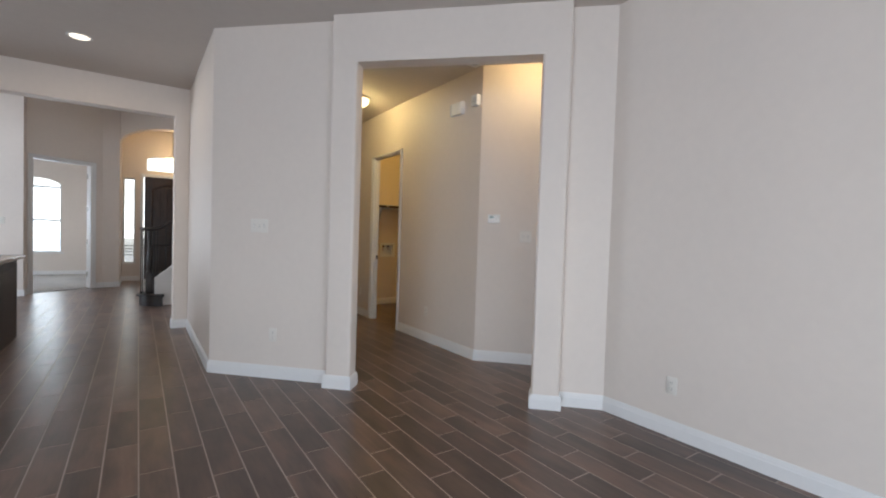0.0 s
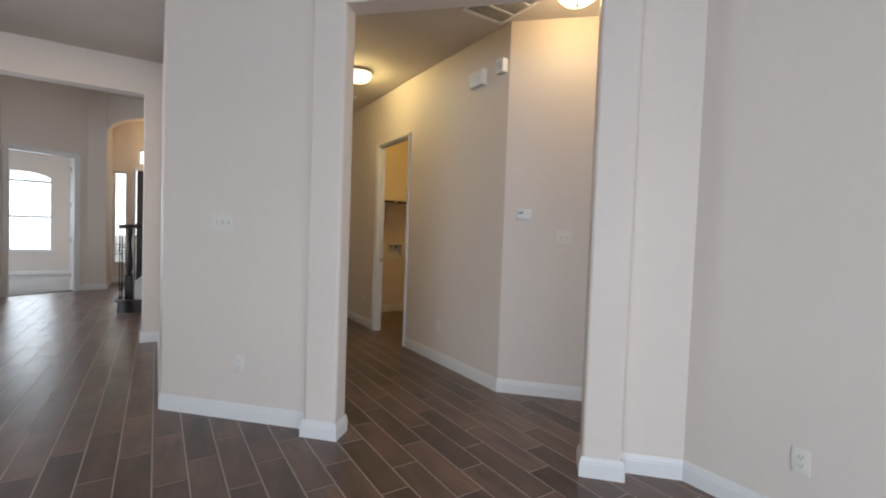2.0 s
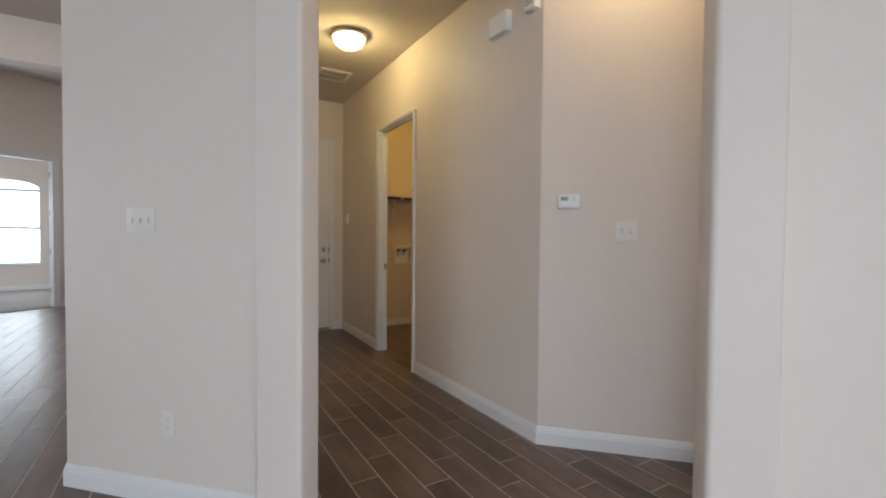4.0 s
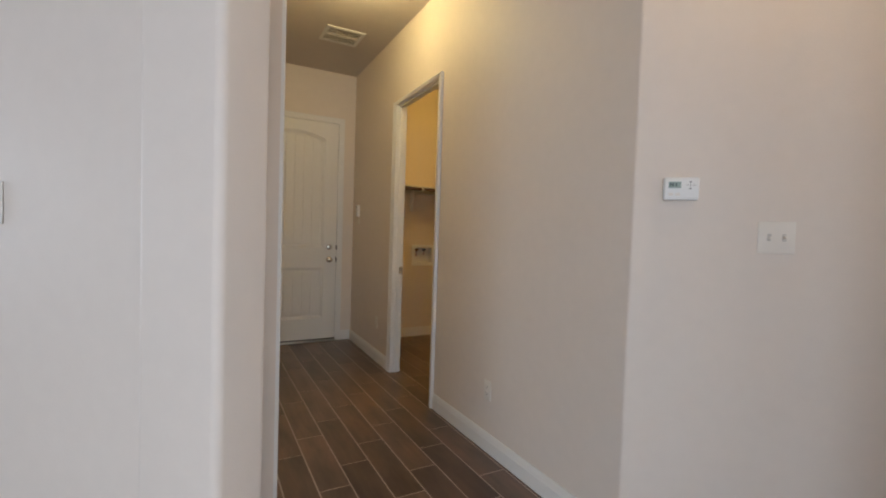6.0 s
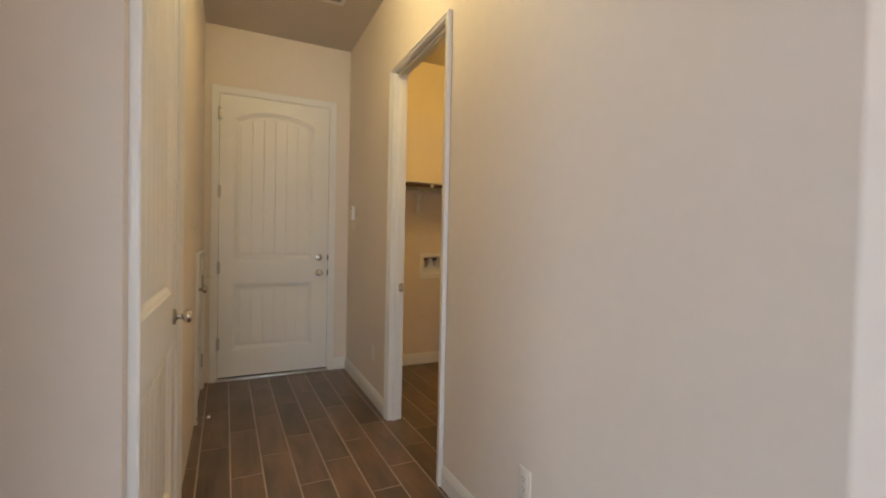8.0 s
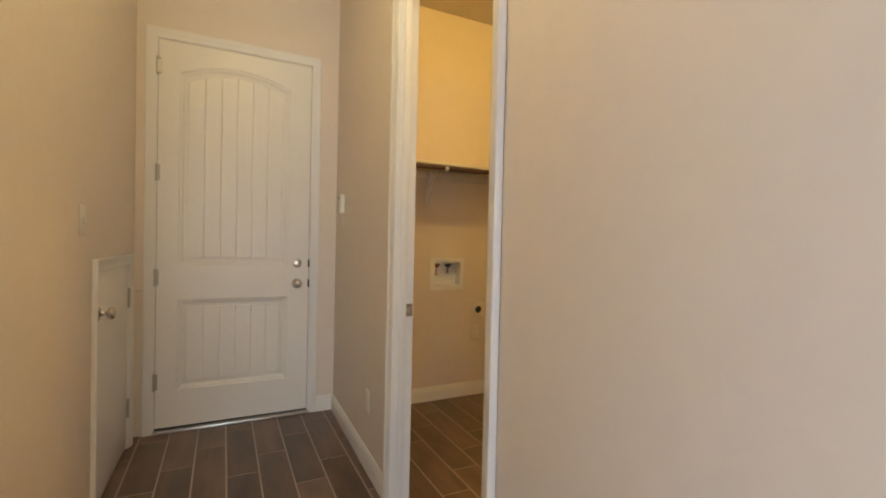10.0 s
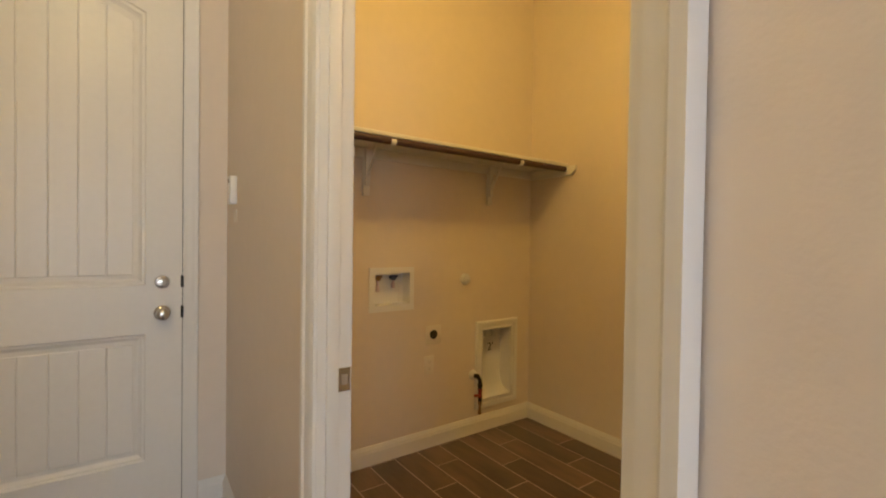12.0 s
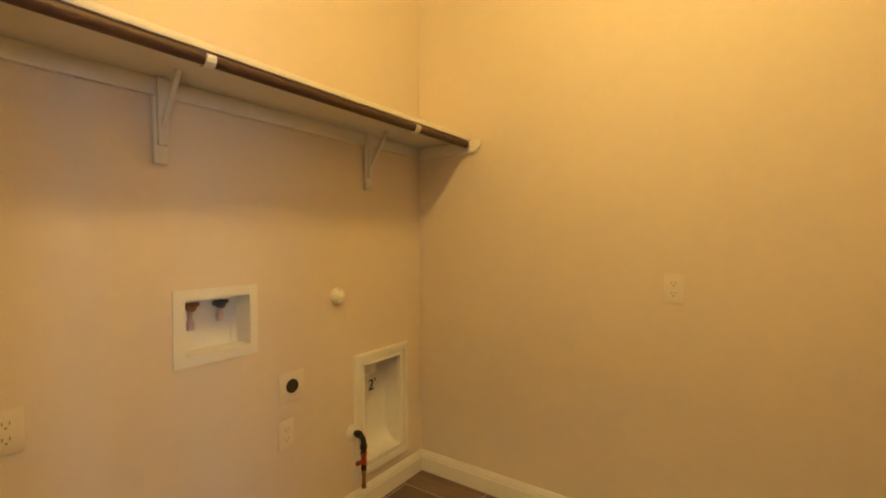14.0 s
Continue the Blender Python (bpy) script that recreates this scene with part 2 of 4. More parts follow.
def tube(points, r, n=10):
    bm = bmesh.new()
    pts = [Vector(p) for p in points]
    rings, up = [], None
    for i, p in enumerate(pts):
        d = ((pts[min(i + 1, len(pts) - 1)] - p).normalized() + (p - pts[max(i - 1, 0)]).normalized()).normalized()
        if up is None:
            up = d.orthogonal().normalized()
        up = (up - d * up.dot(d)).normalized()
        side = d.cross(up)
        rings.append([bm.verts.new(p + (up * math.cos(2 * math.pi * k / n) + side * math.sin(2 * math.pi * k / n)) * r) for k in range(n)])
    for a, b in zip(rings, rings[1:]):
        for k in range(n):
            bm.faces.new((a[k], a[(k + 1) % n], b[(k + 1) % n], b[k]))
    bm.faces.new(rings[0][::-1])
    bm.faces.new(rings[-1])
    return bm


def diag(c, s):
    """A plan point on the diagonal x + y = c, at s metres along it."""
    return (c / 2 + s / math.sqrt(2), c / 2 - s / math.sqrt(2))


def on_wall(x, y, z, rz):
    """Local frame on a wall: x along it, -y out of it, z up."""
    return pose(x, y, z, 0, 0, rz)


CASING = [(0.0, 0.0), (0.0, 0.009), (0.010, 0.012), (0.018, 0.016), (0.040, 0.017), (0.046, 0.022), (0.062, 0.023), (0.066, 0.018), (0.066, 0.0)]


def casing_bm(x0, x1, z0, z1, profile=CASING, closed=False, scale=1.0, sides=(1, 1, 1)):
    """Moulded trim round an opening: up, across and down, or all the way round."""
    bm = bmesh.new()
    loops = []
    for o, d in profile:
        o, d = o * scale, d * scale
        if closed:
            pts = [(x0 - o, z0 - o), (x0 - o, z1 + o), (x1 + o, z1 + o), (x1 + o, z0 - o)]
        else:
            a, b, c = (o * k for k in sides)
            pts = [(x0 - a, z0), (x0 - a, z1 + b), (x1 + c, z1 + b), (x1 + c, z0)]
        loops.append([bm.verts.new((x, -d, z)) for x, z in pts])
    for a, b in zip(loops, loops[1:]):
        for k in range(4 if closed else 3):
            j = (k + 1) % 4
            bm.faces.new((a[k], a[j], b[j], b[k]))
    return bm


BASE = [(0.0, 0.0), (0.015, 0.0), (0.015, 0.072), (0.012, 0.080), (0.012, 0.086), (0.007, 0.098), (0.004, 0.106), (0.0, 0.108)]


def baseboard(points, name="baseboard"):
    """Skirting along a plan polyline; the room lies to the right of its direction."""
    pts = [Vector(p) for p in points]
    bm = bmesh.new()
    rows = []
    for i, p in enumerate(pts):
        ns = []
        if i:
            d = (p - pts[i - 1]).normalized()
            ns.append(Vector((d.y, -d.x)))
        if i < len(pts) - 1:
            d = (pts[i + 1] - p).normalized()
            ns.append(Vector((d.y, -d.x)))
        n = ns[0] if len(ns) == 1 else (ns[0] + ns[1]) / (1 + ns[0].dot(ns[1]))
        rows.append([bm.verts.new((p.x + n.x * o, p.y + n.y * o, z)) for o, z in BASE])
    for a, b in zip(rows, rows[1:]):
        for k in range(len(BASE) - 1):
            bm.faces.new((a[k], b[k], b[k + 1], a[k + 1]))
    ob = link(name, bm, TRIM)
    return tagged(ob, "white painted moulded baseboard along the wall", "baseboard", "baseboards", "structure")


def wall(name, bm, label="greige painted drywall with rounded corners"):
    return tagged(link(name, bm, PAINT, smooth=True), label, "wall", "", "structure")


def holed(bm, u0, u1, z0, z1, holes, put):
    """Fills u0..u1 by z0..z1 with blocks that leave the holes (u0, u1, z0, z1) open; put adds one block."""
    us = sorted({u0, u1, *[h[0] for h in holes], *[h[1] for h in holes]})
    zs = sorted({z0, z1, *[h[2] for h in holes], *[h[3] for h in holes]})
    for a, b in zip(us, us[1:]):
        for c, d in zip(zs, zs[1:]):
            m, n = (a + b) / 2, (c + d) / 2
            if u0 < m < u1 and z0 < n < z1 and not any(h[0] < m < h[1] and h[2] < n < h[3] for h in holes):
                put(bm, a, b, c, d)
    return weld(bm)


def weld(bm):
    """Joins blocks that touch: drops the faces shut between them, then merges the corners."""
    seen = {}
    for f in bm.faces:
        seen.setdefault(tuple(round(v, 4) for v in f.calc_center_median()), []).append(f)
    bmesh.ops.delete(bm, geom=[f for fs in seen.values() if len(fs) > 1 for f in fs], context="FACES")
    bmesh.ops.remove_doubles(bm, verts=bm.verts, dist=1e-5)
    return bm


def add_upright(bm, outline, y0, y1):
    """A slab between y0 and y1 whose outline is given in x and z."""
    a = [bm.verts.new((x, y0, z)) for x, z in outline]
    b = [bm.verts.new((x, y1, z)) for x, z in outline]
    bm.faces.new(a)
    bm.faces.new(b[::-1])
    for i in range(len(a)):
        j = (i + 1) % len(a)
        bm.faces.new((a[i], a[j], b[j], b[i]))
    return bm


def arch_points(x0, x1, spring, rise, n=28, power=0.5):
    """Points along an arch from x0 to x1."""
    return [(x0 + (x1 - x0) * (1 - math.cos(math.pi * k / n)) / 2, spring + rise * max(0.0, 1 - math.cos(math.pi * k / n) ** 2) ** power) for k in range(n + 1)]


# ---- the shell ----
TOP = 3.0
HIGH = 3.72
R = 0.02

# great room, right side
bm = prism([(2.93, -4.0), (2.93, 2.915), diag(5.845, -0.32), diag(5.90, -0.32), (3.10, 2.80), (3.10, -4.0)], 0, TOP)
wall("wall_east", bm, "greige painted drywall, plain long wall with an outlet")
baseboard([diag(5.845, -0.325), (2.93, 2.915), (2.93, -4.0)])

# cased portal, proud of the diagonal wall
SL0, SL1, SR1, SR0 = -2.18, -1.965, -0.525, -0.32
HEAD = 2.622
bm = prism([diag(5.69, SL0), diag(5.69, SL1), diag(5.90, SL1), diag(5.90, SL0)], 0, HEAD, {0: R, 1: R, 2: R})
add_prism(bm, [diag(5.69, SR1), diag(5.69, SR0), diag(5.90, SR0), diag(5.90, SR1)], 0, HEAD, {0: R, 1: R, 3: R})
add_prism(bm, [diag(5.69, SL0), diag(5.69, SR0), diag(5.90, SR0), diag(5.90, SL0)], HEAD, TOP, {0: R, 1: R})
wall("wall_portal", bm, "greige drywall portal standing proud of the diagonal wall")
baseboard([diag(5.83, SL0), diag(5.69, SL0), diag(5.69, SL1), diag(5.90, SL1)])
baseboard([diag(5.90, SR1), diag(5.69, SR1), diag(5.69, SR0), diag(5.83, SR0)])

# diagonal wall left of the portal, and the return to the beam
bm = prism([(0.567, 5.263), diag(5.83, SL0), diag(5.90, SL0), (0.72, 5.18), (0.72, 7.56), (0.567, 7.56)], 0, TOP, {0: R})
wall("wall_diagonal", bm, "greige painted diagonal drywall with a rounded corner")
baseboard([(0.567, 7.38), (0.567, 5.263), diag(5.83, SL0)])

# beam and its pilaster
bm = prism([(0.405, 7.38), (0.58, 7.38), (0.58, 7.56), (0.405, 7.56)], 0, 2.65, {0: R, 3: R})
add_prism(bm, [(-5.0, 7.38), (0.58, 7.38), (0.58, 7.56), (-5.0, 7.56)], 2.65, HIGH)
wall("wall_beam", bm, "greige drywall dropped beam with a short pilaster")
baseboard([(0.405, 7.56), (0.405, 7.38), (0.58, 7.38)])

# hall, west wall with two doors, a hair out of square
LEAN = 0.0105


def west(y, off=0.0):
    return 1.70 + LEAN * (y - 5.2) + off


bm = bmesh.new()
holed(bm, 5.2, 8.25, 0, TOP, [(5.315, 6.205, 0, 2.40), (7.39, 8.095, 0, 1.072)], lambda b, a, c, z0, z1: add_box(b, 1.58, 1.70, a, c, z0, z1))
add_box(bm, 0.72, 1.58, 5.2, 5.31, 0, TOP)
for v in bm.verts:
    v.co.x += LEAN * (v.co.y - 5.2)
wall("wall_hall_west", bm, "cream-lit greige drywall with two white doors")
baseboard([(west(7.32), 7.32), (west(6.28), 6.28)])
baseboard([(0.8, 5.2), (west(5.2), 5.2), (west(5.24), 5.24)])
baseboard([(west(8.25), 8.25), (west(8.16), 8.16)])

# hall, end wall with the garage door
bm = bmesh.new()
holed(bm, 1.58, 3.05, 0, TOP, [(1.835, 2.765, 0, 2.448)], lambda b, a, c, z0, z1: add_box(b, a, c, 8.25, 8.39, z0, z1))
wall("wall_hall_north", bm, "cream-lit greige drywall round a white door")
baseboard([(2.822, 8.25), (2.943, 8.25), (2.917, 6.983)])

# hall, right wall, and the diagonal wall with the thermostat
bm = prism([(2.90, 6.097), (2.90, 4.435), diag(7.335, 1.75), diag(7.50, 1.75), (2.996, 4.50), (2.996, 6.097)], 0, TOP, {1: R})
add_prism(bm, [(2.916, 6.921), (2.943, 8.25), (3.018, 8.25), (2.996, 6.921)], 0, TOP)
add_prism(bm, [(2.90, 6.097), (2.916, 6.921), (2.996, 6.921), (2.996, 6.097)], 2.372, TOP)
wall("wall_hall_east", bm, "greige drywall of the hall with a laundry doorway")
baseboard([(2.90, 6.04), (2.90, 4.435), diag(7.335, 1.75)])
END = [diag(5.83, 1.75), diag(7.5, 1.75), diag(7.5, 1.87), diag(5.83, 1.87)]
bm = prism(END, 0, 0.70)
add_prism(bm, END, 2.30, TOP)
add_prism(bm, [(3.10, 2.80), diag(5.90, 1.75), diag(5.83, 1.75), (3.10, 2.73)], 0, TOP)
wall("wall_vestibule", bm)
baseboard([diag(7.33, 1.75), diag(5.90, 1.75), diag(5.90, SR1 + 0.02)])

# laundry
bm = bmesh.new()
BOXHOLE = (3.678, 3.905, 0.891, 1.074)
VENTHOLE = (4.475, 4.731, 0.215, 0.675)
holed(bm, 3.018, 5.04, 0, TOP, [BOXHOLE, VENTHOLE], lambda b, a, c, z0, z1: add_box(b, a, c, 8.125, 8.25, z0, z1))
wall("wall_laundry_north", bm, "greige laundry wall with washer hookups")
wall("wall_laundry_east", box(4.918, 5.04, 5.43, 8.125, 0, TOP), "greige plain laundry wall with one outlet")
wall("wall_laundry_south", box(3.0, 4.918, 5.43, 5.55, 0, TOP), "greige plain laundry wall")
baseboard([(3.0, 6.985), (3.016, 8.125), (4.918, 8.125), (4.918, 5.55), (3.0, 5.55), (3.0, 6.045)])

# foyer, study and entry
bm = prism([(-5.0, 11.30), (-1.585, 11.30), (-1.585, 11.55), (-1.685, 11.66), (-1.725, 11.48), (-5.0, 11.48)], 0, HIGH)
wall("wall_foyer_west", bm)
baseboard([(-5.0, 11.30), (-1.585, 11.30), (-1.585, 11.55)])
SP, SQ = Vector((-1.585, 11.55)), Vector((-0.555, 12.25))
sd = (SQ - SP).normalized()
sn = Vector((-sd.y, sd.x))
SA, SB = 0.09, (SQ - SP).length - 0.20
bm = bmesh.new()
for a, b, z0, z1 in ((0, SA, 0, HIGH), (SB, (SQ - SP).length, 0, HIGH), (SA, SB, 2.44, HIGH)):
    q = [SP + sd * a, SP + sd * b, SP + sd * b + sn * 0.13, SP + sd * a + sn * 0.13]
    add_prism(bm, q, z0, z1)
wall("wall_study_door", bm)
bm = prism([(-0.555, 12.25), (-0.272, 12.27), (-0.272, 13.45), (-0.65, 13.45), (-0.65, 12.37)], 0, HIGH, {1: R})
wall("wall_entry_west", bm)
baseboard([SP + sd * (SB + 0.075), SQ, (-0.272, 12.27), (-0.272, 13.45)])
# arched header to the entry
bm = bmesh.new()
add_upright(bm, arch_points(-0.272, 1.64, 2.98, 0.40) + [(1.64, HIGH), (-0.272, HIGH)], 12.27, 12.52)
wall("wall_entry_arch", bm, "greige drywall arch over the entry")
bm = bmesh.new()
SIDE = (-0.25, -0.005, 0.40, 2.38)
LEAF = (0.14, 1.10, 0.0, 2.44)
TRANS = (0.18, 1.08, 2.56, 2.94)
holed(bm, -0.70, 1.75, 0, HIGH, [SIDE, LEAF, TRANS], lambda b, a, c, z0, z1: add_box(b, a, c, 13.45, 13.62, z0, z1))
add_upright(bm, arch_points(0.18, 1.08, 2.82, 0.11) + [(1.08, 2.94), (0.18, 2.94)], 13.45, 13.62)
wall("wall_entry_north", bm)
baseboard([(-0.272, 13.45), (0.07, 13.45)])
wall("wall_entry_east", box(1.59, 1.75, 10.62, 13.45, 0, HIGH))
wall("wall_stair", box(0.9, 1.75, 10.45, 10.6, 0, HIGH))
wall("wall_stair_end", box(1.46, 1.60, 7.56, 10.45, 0, HIGH))
wall("wall_stair_south", box(0.72, 1.60, 7.40, 7.56, 0, HIGH))
bm = bmesh.new()
WIN = (-3.02, -1.52, 0.565, 2.41)
holed(bm, -5.0, -0.70, 0, HIGH, [WIN], lambda b, a, c, z0, z1: add_box(b, a, c, 15.3, 15.46, z0, z1))
add_upright(bm, arch_points(-3.02, -1.52, 2.175, 0.225) + [(-1.52, 2.41), (-3.02, 2.41)], 15.3, 15.46)
wall("wall_study_north", bm, "greige study wall with an arched window")
wall("wall_study_east", box(-0.70, -0.55, 13.62, 15.46, 0, HIGH))
baseboard([(-5.0, 15.3), (-0.70, 15.3), (-0.70, 13.5)])

# outer walls behind and beside the walk
bm = bmesh.new()
holed(bm, -5.0, 3.10, 0, TOP, [(-0.7, 1.9, 0.55, 2.45), (-3.9, -1.3, 0.55, 2.45)], lambda b, a, c, z0, z1: add_box(b, a, c, -4.15, -4.0, z0, z1))
wall("wall_south", bm)
bm = bmesh.new()
# the openings at y 8.7 and 12.8 are added for the fill lamps
holed(bm, -4.15, 15.46, 0, HIGH, [(-3.2, 0.0, 0.06, 2.35), (8.7, 10.5, 0.8, 2.4), (12.8, 14.4, 0.8, 2.4)], lambda b, a, c, z0, z1: add_box(b, -5.15, -5.0, a, c, z0, z1))
wall("wall_west", bm)

# ceilings
bm = prism([(-5.15, -4.15), (5.1, -4.15), (5.1, 8.45), (0.72, 8.45), (0.72, 7.40), (-5.15, 7.40)], TOP, TOP + 0.12)
tagged(link("ceiling", bm, CEIL), "beige painted ceiling with knockdown texture", "ceiling", "", "structure")
bm = box(-5.15, 2.6, 7.40, 15.5, HIGH, HIGH + 0.12)
tagged(link("ceiling_foyer", bm, CEIL), "higher beige painted foyer ceiling", "ceiling", "", "structure")

# ---- doors ----


def arch_loop(x0, x1, z0, z1, rise, n=12):
    pts = [(x0, z0), (x1, z0), (x1, z1)]
    if rise:
        c, h = (x0 + x1) / 2, (x1 - x0) / 2
        for k in range(1, n):
            a = k / n
            x = x1 + (x0 - x1) * a
            u = (x - c) / h
            pts.append((x, z1 + rise * (1 - u * u)))
    pts.append((x0, z1))
    return pts


def shrink(x0, x1, z0, z1, rise, d):
    return arch_loop(x0 + d, x1 - d, z0 + d, z1 - d, rise)


def plank_door(parent, w, z0, z1, panels, thick=0.04, boards=6, wood=None):
    """A moulded two-panel door, hinged side at local x = 0; panels are (x0, x1, z0, z1, rise)."""
    mat = wood or DOOR
    part("slab", box(0.002, w - 0.002, 0.018, thick, z0, z1, 0.002), mat, parent)
    bm = bmesh.new()
    outer = [(0, z0), (w, z0), (w, z1), (0, z1)]

    def loop(pts, y):
        vs = [bm.verts.new((x, y, z)) for x, z in pts]
        return vs, [bm.edges.new((vs[i], vs[(i + 1) % len(vs)])) for i in range(len(vs))]
    vo, eo = loop(outer, 0.0)
    edges = list(eo)
    for p in panels:
        va, ea = loop(arch_loop(*p), 0.0)
        edges += ea
        last = va
        for d, y in ((0.005, 0.007), (0.014, 0.008), (0.020, 0.013), (0.030, 0.019)):
            vb = [bm.verts.new((x, y, z)) for x, z in shrink(*p, d)]
            for i in range(len(vb)):
                j = (i + 1) % len(vb)
                bm.faces.new((last[i], last[j], vb[j], vb[i]))
            last = vb
    bmesh.ops.triangle_fill(bm, edges=edges, use_beauty=True)
    vb = [bm.verts.new((x, 0.018, z)) for x, z in outer]
    for i in range(4):
        j = (i + 1) % 4
        bm.faces.new((vo[i], vo[j], vb[j], vb[i]))
    part("panel_frame", bm, mat, parent, smooth=False)
    for x0, x1, a, b, rise in panels:
        x0, x1, a, b = x0 + 0.045, x1 - 0.045, a + 0.045, b - 0.045
        bw = (x1 - x0) / boards
        c, h = (x0 + x1) / 2, (x1 - x0) / 2
        for k in range(boards):
            l, r = x0 + bw * k, x0 + bw * (k + 1)
            zl, zr = [b + rise * (1 - ((q - c) / h) ** 2) for q in (l, r)]
            g = 0.004
            bm = bmesh.new()
            f = [(l, a, 0.0185), (r, a, 0.0185), (r, zr, 0.0185), (l, zl, 0.0185)]
            t = [(l + g, a + g, 0.0135), (r - g, a + g, 0.0135), (r - g, zr - g, 0.0135), (l + g, zl - g, 0.0135)]
            v0 = [bm.verts.new((x, y, z)) for x, z, y in f]
            v1 = [bm.verts.new((x, y, z)) for x, z, y in t]
            bm.faces.new(v1)
            for i in range(4):
                j = (i + 1) % 4
                bm.faces.new((v0[i], v0[j], v1[j], v1[i]))
            part("board", bm, mat, parent, smooth=False)


def add_hinge(parent, x, z, mat=STEEL, y=0.0):
    bm = lathe([(0.0068, -0.05), (0.0068, 0.05)], 12)
    bmesh.ops.translate(bm, vec=(x, y - 0.007, z), verts=bm.verts)
    add_box(bm, x + 0.003, x + 0.019, y - 0.003, y + 0.0, z - 0.049, z + 0.049)
    for s in (-1, 1):
        add_box(bm, x - 0.005, x + 0.005, y - 0.012, y - 0.002, z + s * 0.053 - 0.003, z + s * 0.053 + 0.003, 0.0015, 1)
    part("hinge", bm, mat, parent, "metal butt hinge")


KNOB = [(0.0, 0.0), (0.033, 0.0), (0.033, 0.005), (0.028, 0.010), (0.014, 0.014), (0.011, 0.022), (0.012, 0.032), (0.022, 0.038), (0.0275, 0.047), (0.0275, 0.056), (0.022, 0.064), (0.010, 0.068), (0.0, 0.0685)]
BOLT = [(0.0, 0.0), (0.030, 0.0), (0.030, 0.006), (0.026, 0.012), (0.018, 0.014), (0.016, 0.022), (0.0, 0.023)]


def add_knob(parent, x, z, y=0.0, profile=KNOB, name="knob"):
    return part(name, outward(lathe(profile, 24, cap=False), x, z, y), NICKEL, parent, "satin nickel " + name)


# door to the garage
door = thing("door_1", on_wall(1.845, 8.256, 0, 0), "closed white two-panel plank door with arched top panel", "door", "", "structure")
plank_door(door, 0.91, 0.032, 2.436, [(0.115, 0.770, 0.262, 0.830, 0.0), (0.115, 0.770, 1.047, 2.25, 0.075)])
for z in (2.272, 1.62, 0.973, 0.322):
    add_hinge(door, -0.006, z)
add_knob(door, 0.832, 0.920)
add_knob(door, 0.832, 1.060, profile=BOLT, name="deadbolt")
part("turn_piece", box(0.828, 0.836, -0.034, -0.02, 1.046, 1.074, 0.002), NICKEL, door)
for z in (0.920, 1.060):
    part("latch_plate", box(0.904, 0.9155, -0.007, 0.02, z - 0.027, z + 0.027, 0.003), BLACK, door)
part("door_frame", box(-0.014, -0.003, 0.0, 0.10, 0, 2.446), TRIM, door)
part("door_frame", box(0.913, 0.924, 0.0, 0.10, 0, 2.446), TRIM, door)
part("door_frame", box(-0.014, 0.924, 0.0, 0.10, 2.439, 2.450), TRIM, door)
part("casing", casing_bm(-0.008, 0.918, 0, 2.444, scale=0.86), TRIM, door)
door.matrix_world = on_wall(1.845, 8.2495, 0, 0)
part("door_sweep", box(0.0, 0.91, 0.004, 0.036, 0.020, 0.034), BLACK, door, "black rubber sweep")
part("threshold", box(-0.012, 0.922, -0.030, 0.12, 0.0, 0.019, 0.006), ALU, door, "silver metal threshold")
part("weatherstrip", box(0.9101, 0.9129, 0.006, 0.03, 0.02, 2.436), BLACK, door)
part("weatherstrip", box(-0.0029, -0.0001, 0.006, 0.03, 0.02, 2.436), GREY, door)
part("contact_sensor", box(-0.004, 0.020, -0.024, 0.0, 2.227, 2.304, 0.003), PLATE, door, "cream alarm contact over the top hinge")

# closed door on the hall's other side
door = thing("door_2", on_wall(west(5.325, 0.0005), 5.325, 0, 89.4), "closed white two-panel plank door with nickel knob", "door", "", "structure")
plank_door(door, 0.87, 0.012, 2.385, [(0.115, 0.755, 0.22, 0.815, 0.0), (0.115, 0.755, 1.02, 2.19, 0.075)])
add_knob(door, 0.792, 0.920)
part("casing", casing_bm(-0.008, 0.878, 0, 2.395), TRIM, door)
part("door_frame", box(-0.010, -0.003, 0.0, 0.10, 0, 2.395), TRIM, door)
part("door_frame", box(0.873, 0.880, 0.0, 0.10, 0, 2.395), TRIM, door)
for z in (0.3, 1.2, 2.1):
    add_hinge(door, -0.004, z)

# low door to the space under the stairs
door = thing("door_3", on_wall(west(7.40, 0.0005), 7.40, 0, 89.4), "low white flush access door with nickel knob", "door", "", "structure")
part("slab", box(0.0, 0.685, 0.004, 0.038, 0.012, 1.062, 0.002), DOOR, door)
add_knob(door, 0.050, 0.880, 0.004)
for z in (0.872, 0.235):
    add_hinge(door, 0.690, z, y=0.004)
part("casing", casing_bm(-0.008, 0.693, 0, 1.068, scale=0.85), TRIM, door)
part("door_frame", box(-0.010, -0.003, 0.0, 0.08, 0, 1.068), TRIM, door)
part("door_frame", box(0.688, 0.695, 0.0, 0.08, 0, 1.068), TRIM, door)
part("door_frame", box(-0.010, 0.695, 0.0, 0.08, 1.064, 1.072), TRIM, door)
part("hook", tube([(0.735, -0.018, 0.905), (0.75, -0.05, 0.902), (0.79, -0.055, 0.90)], 0.0025, 6), STEEL, door, "small wire hook")

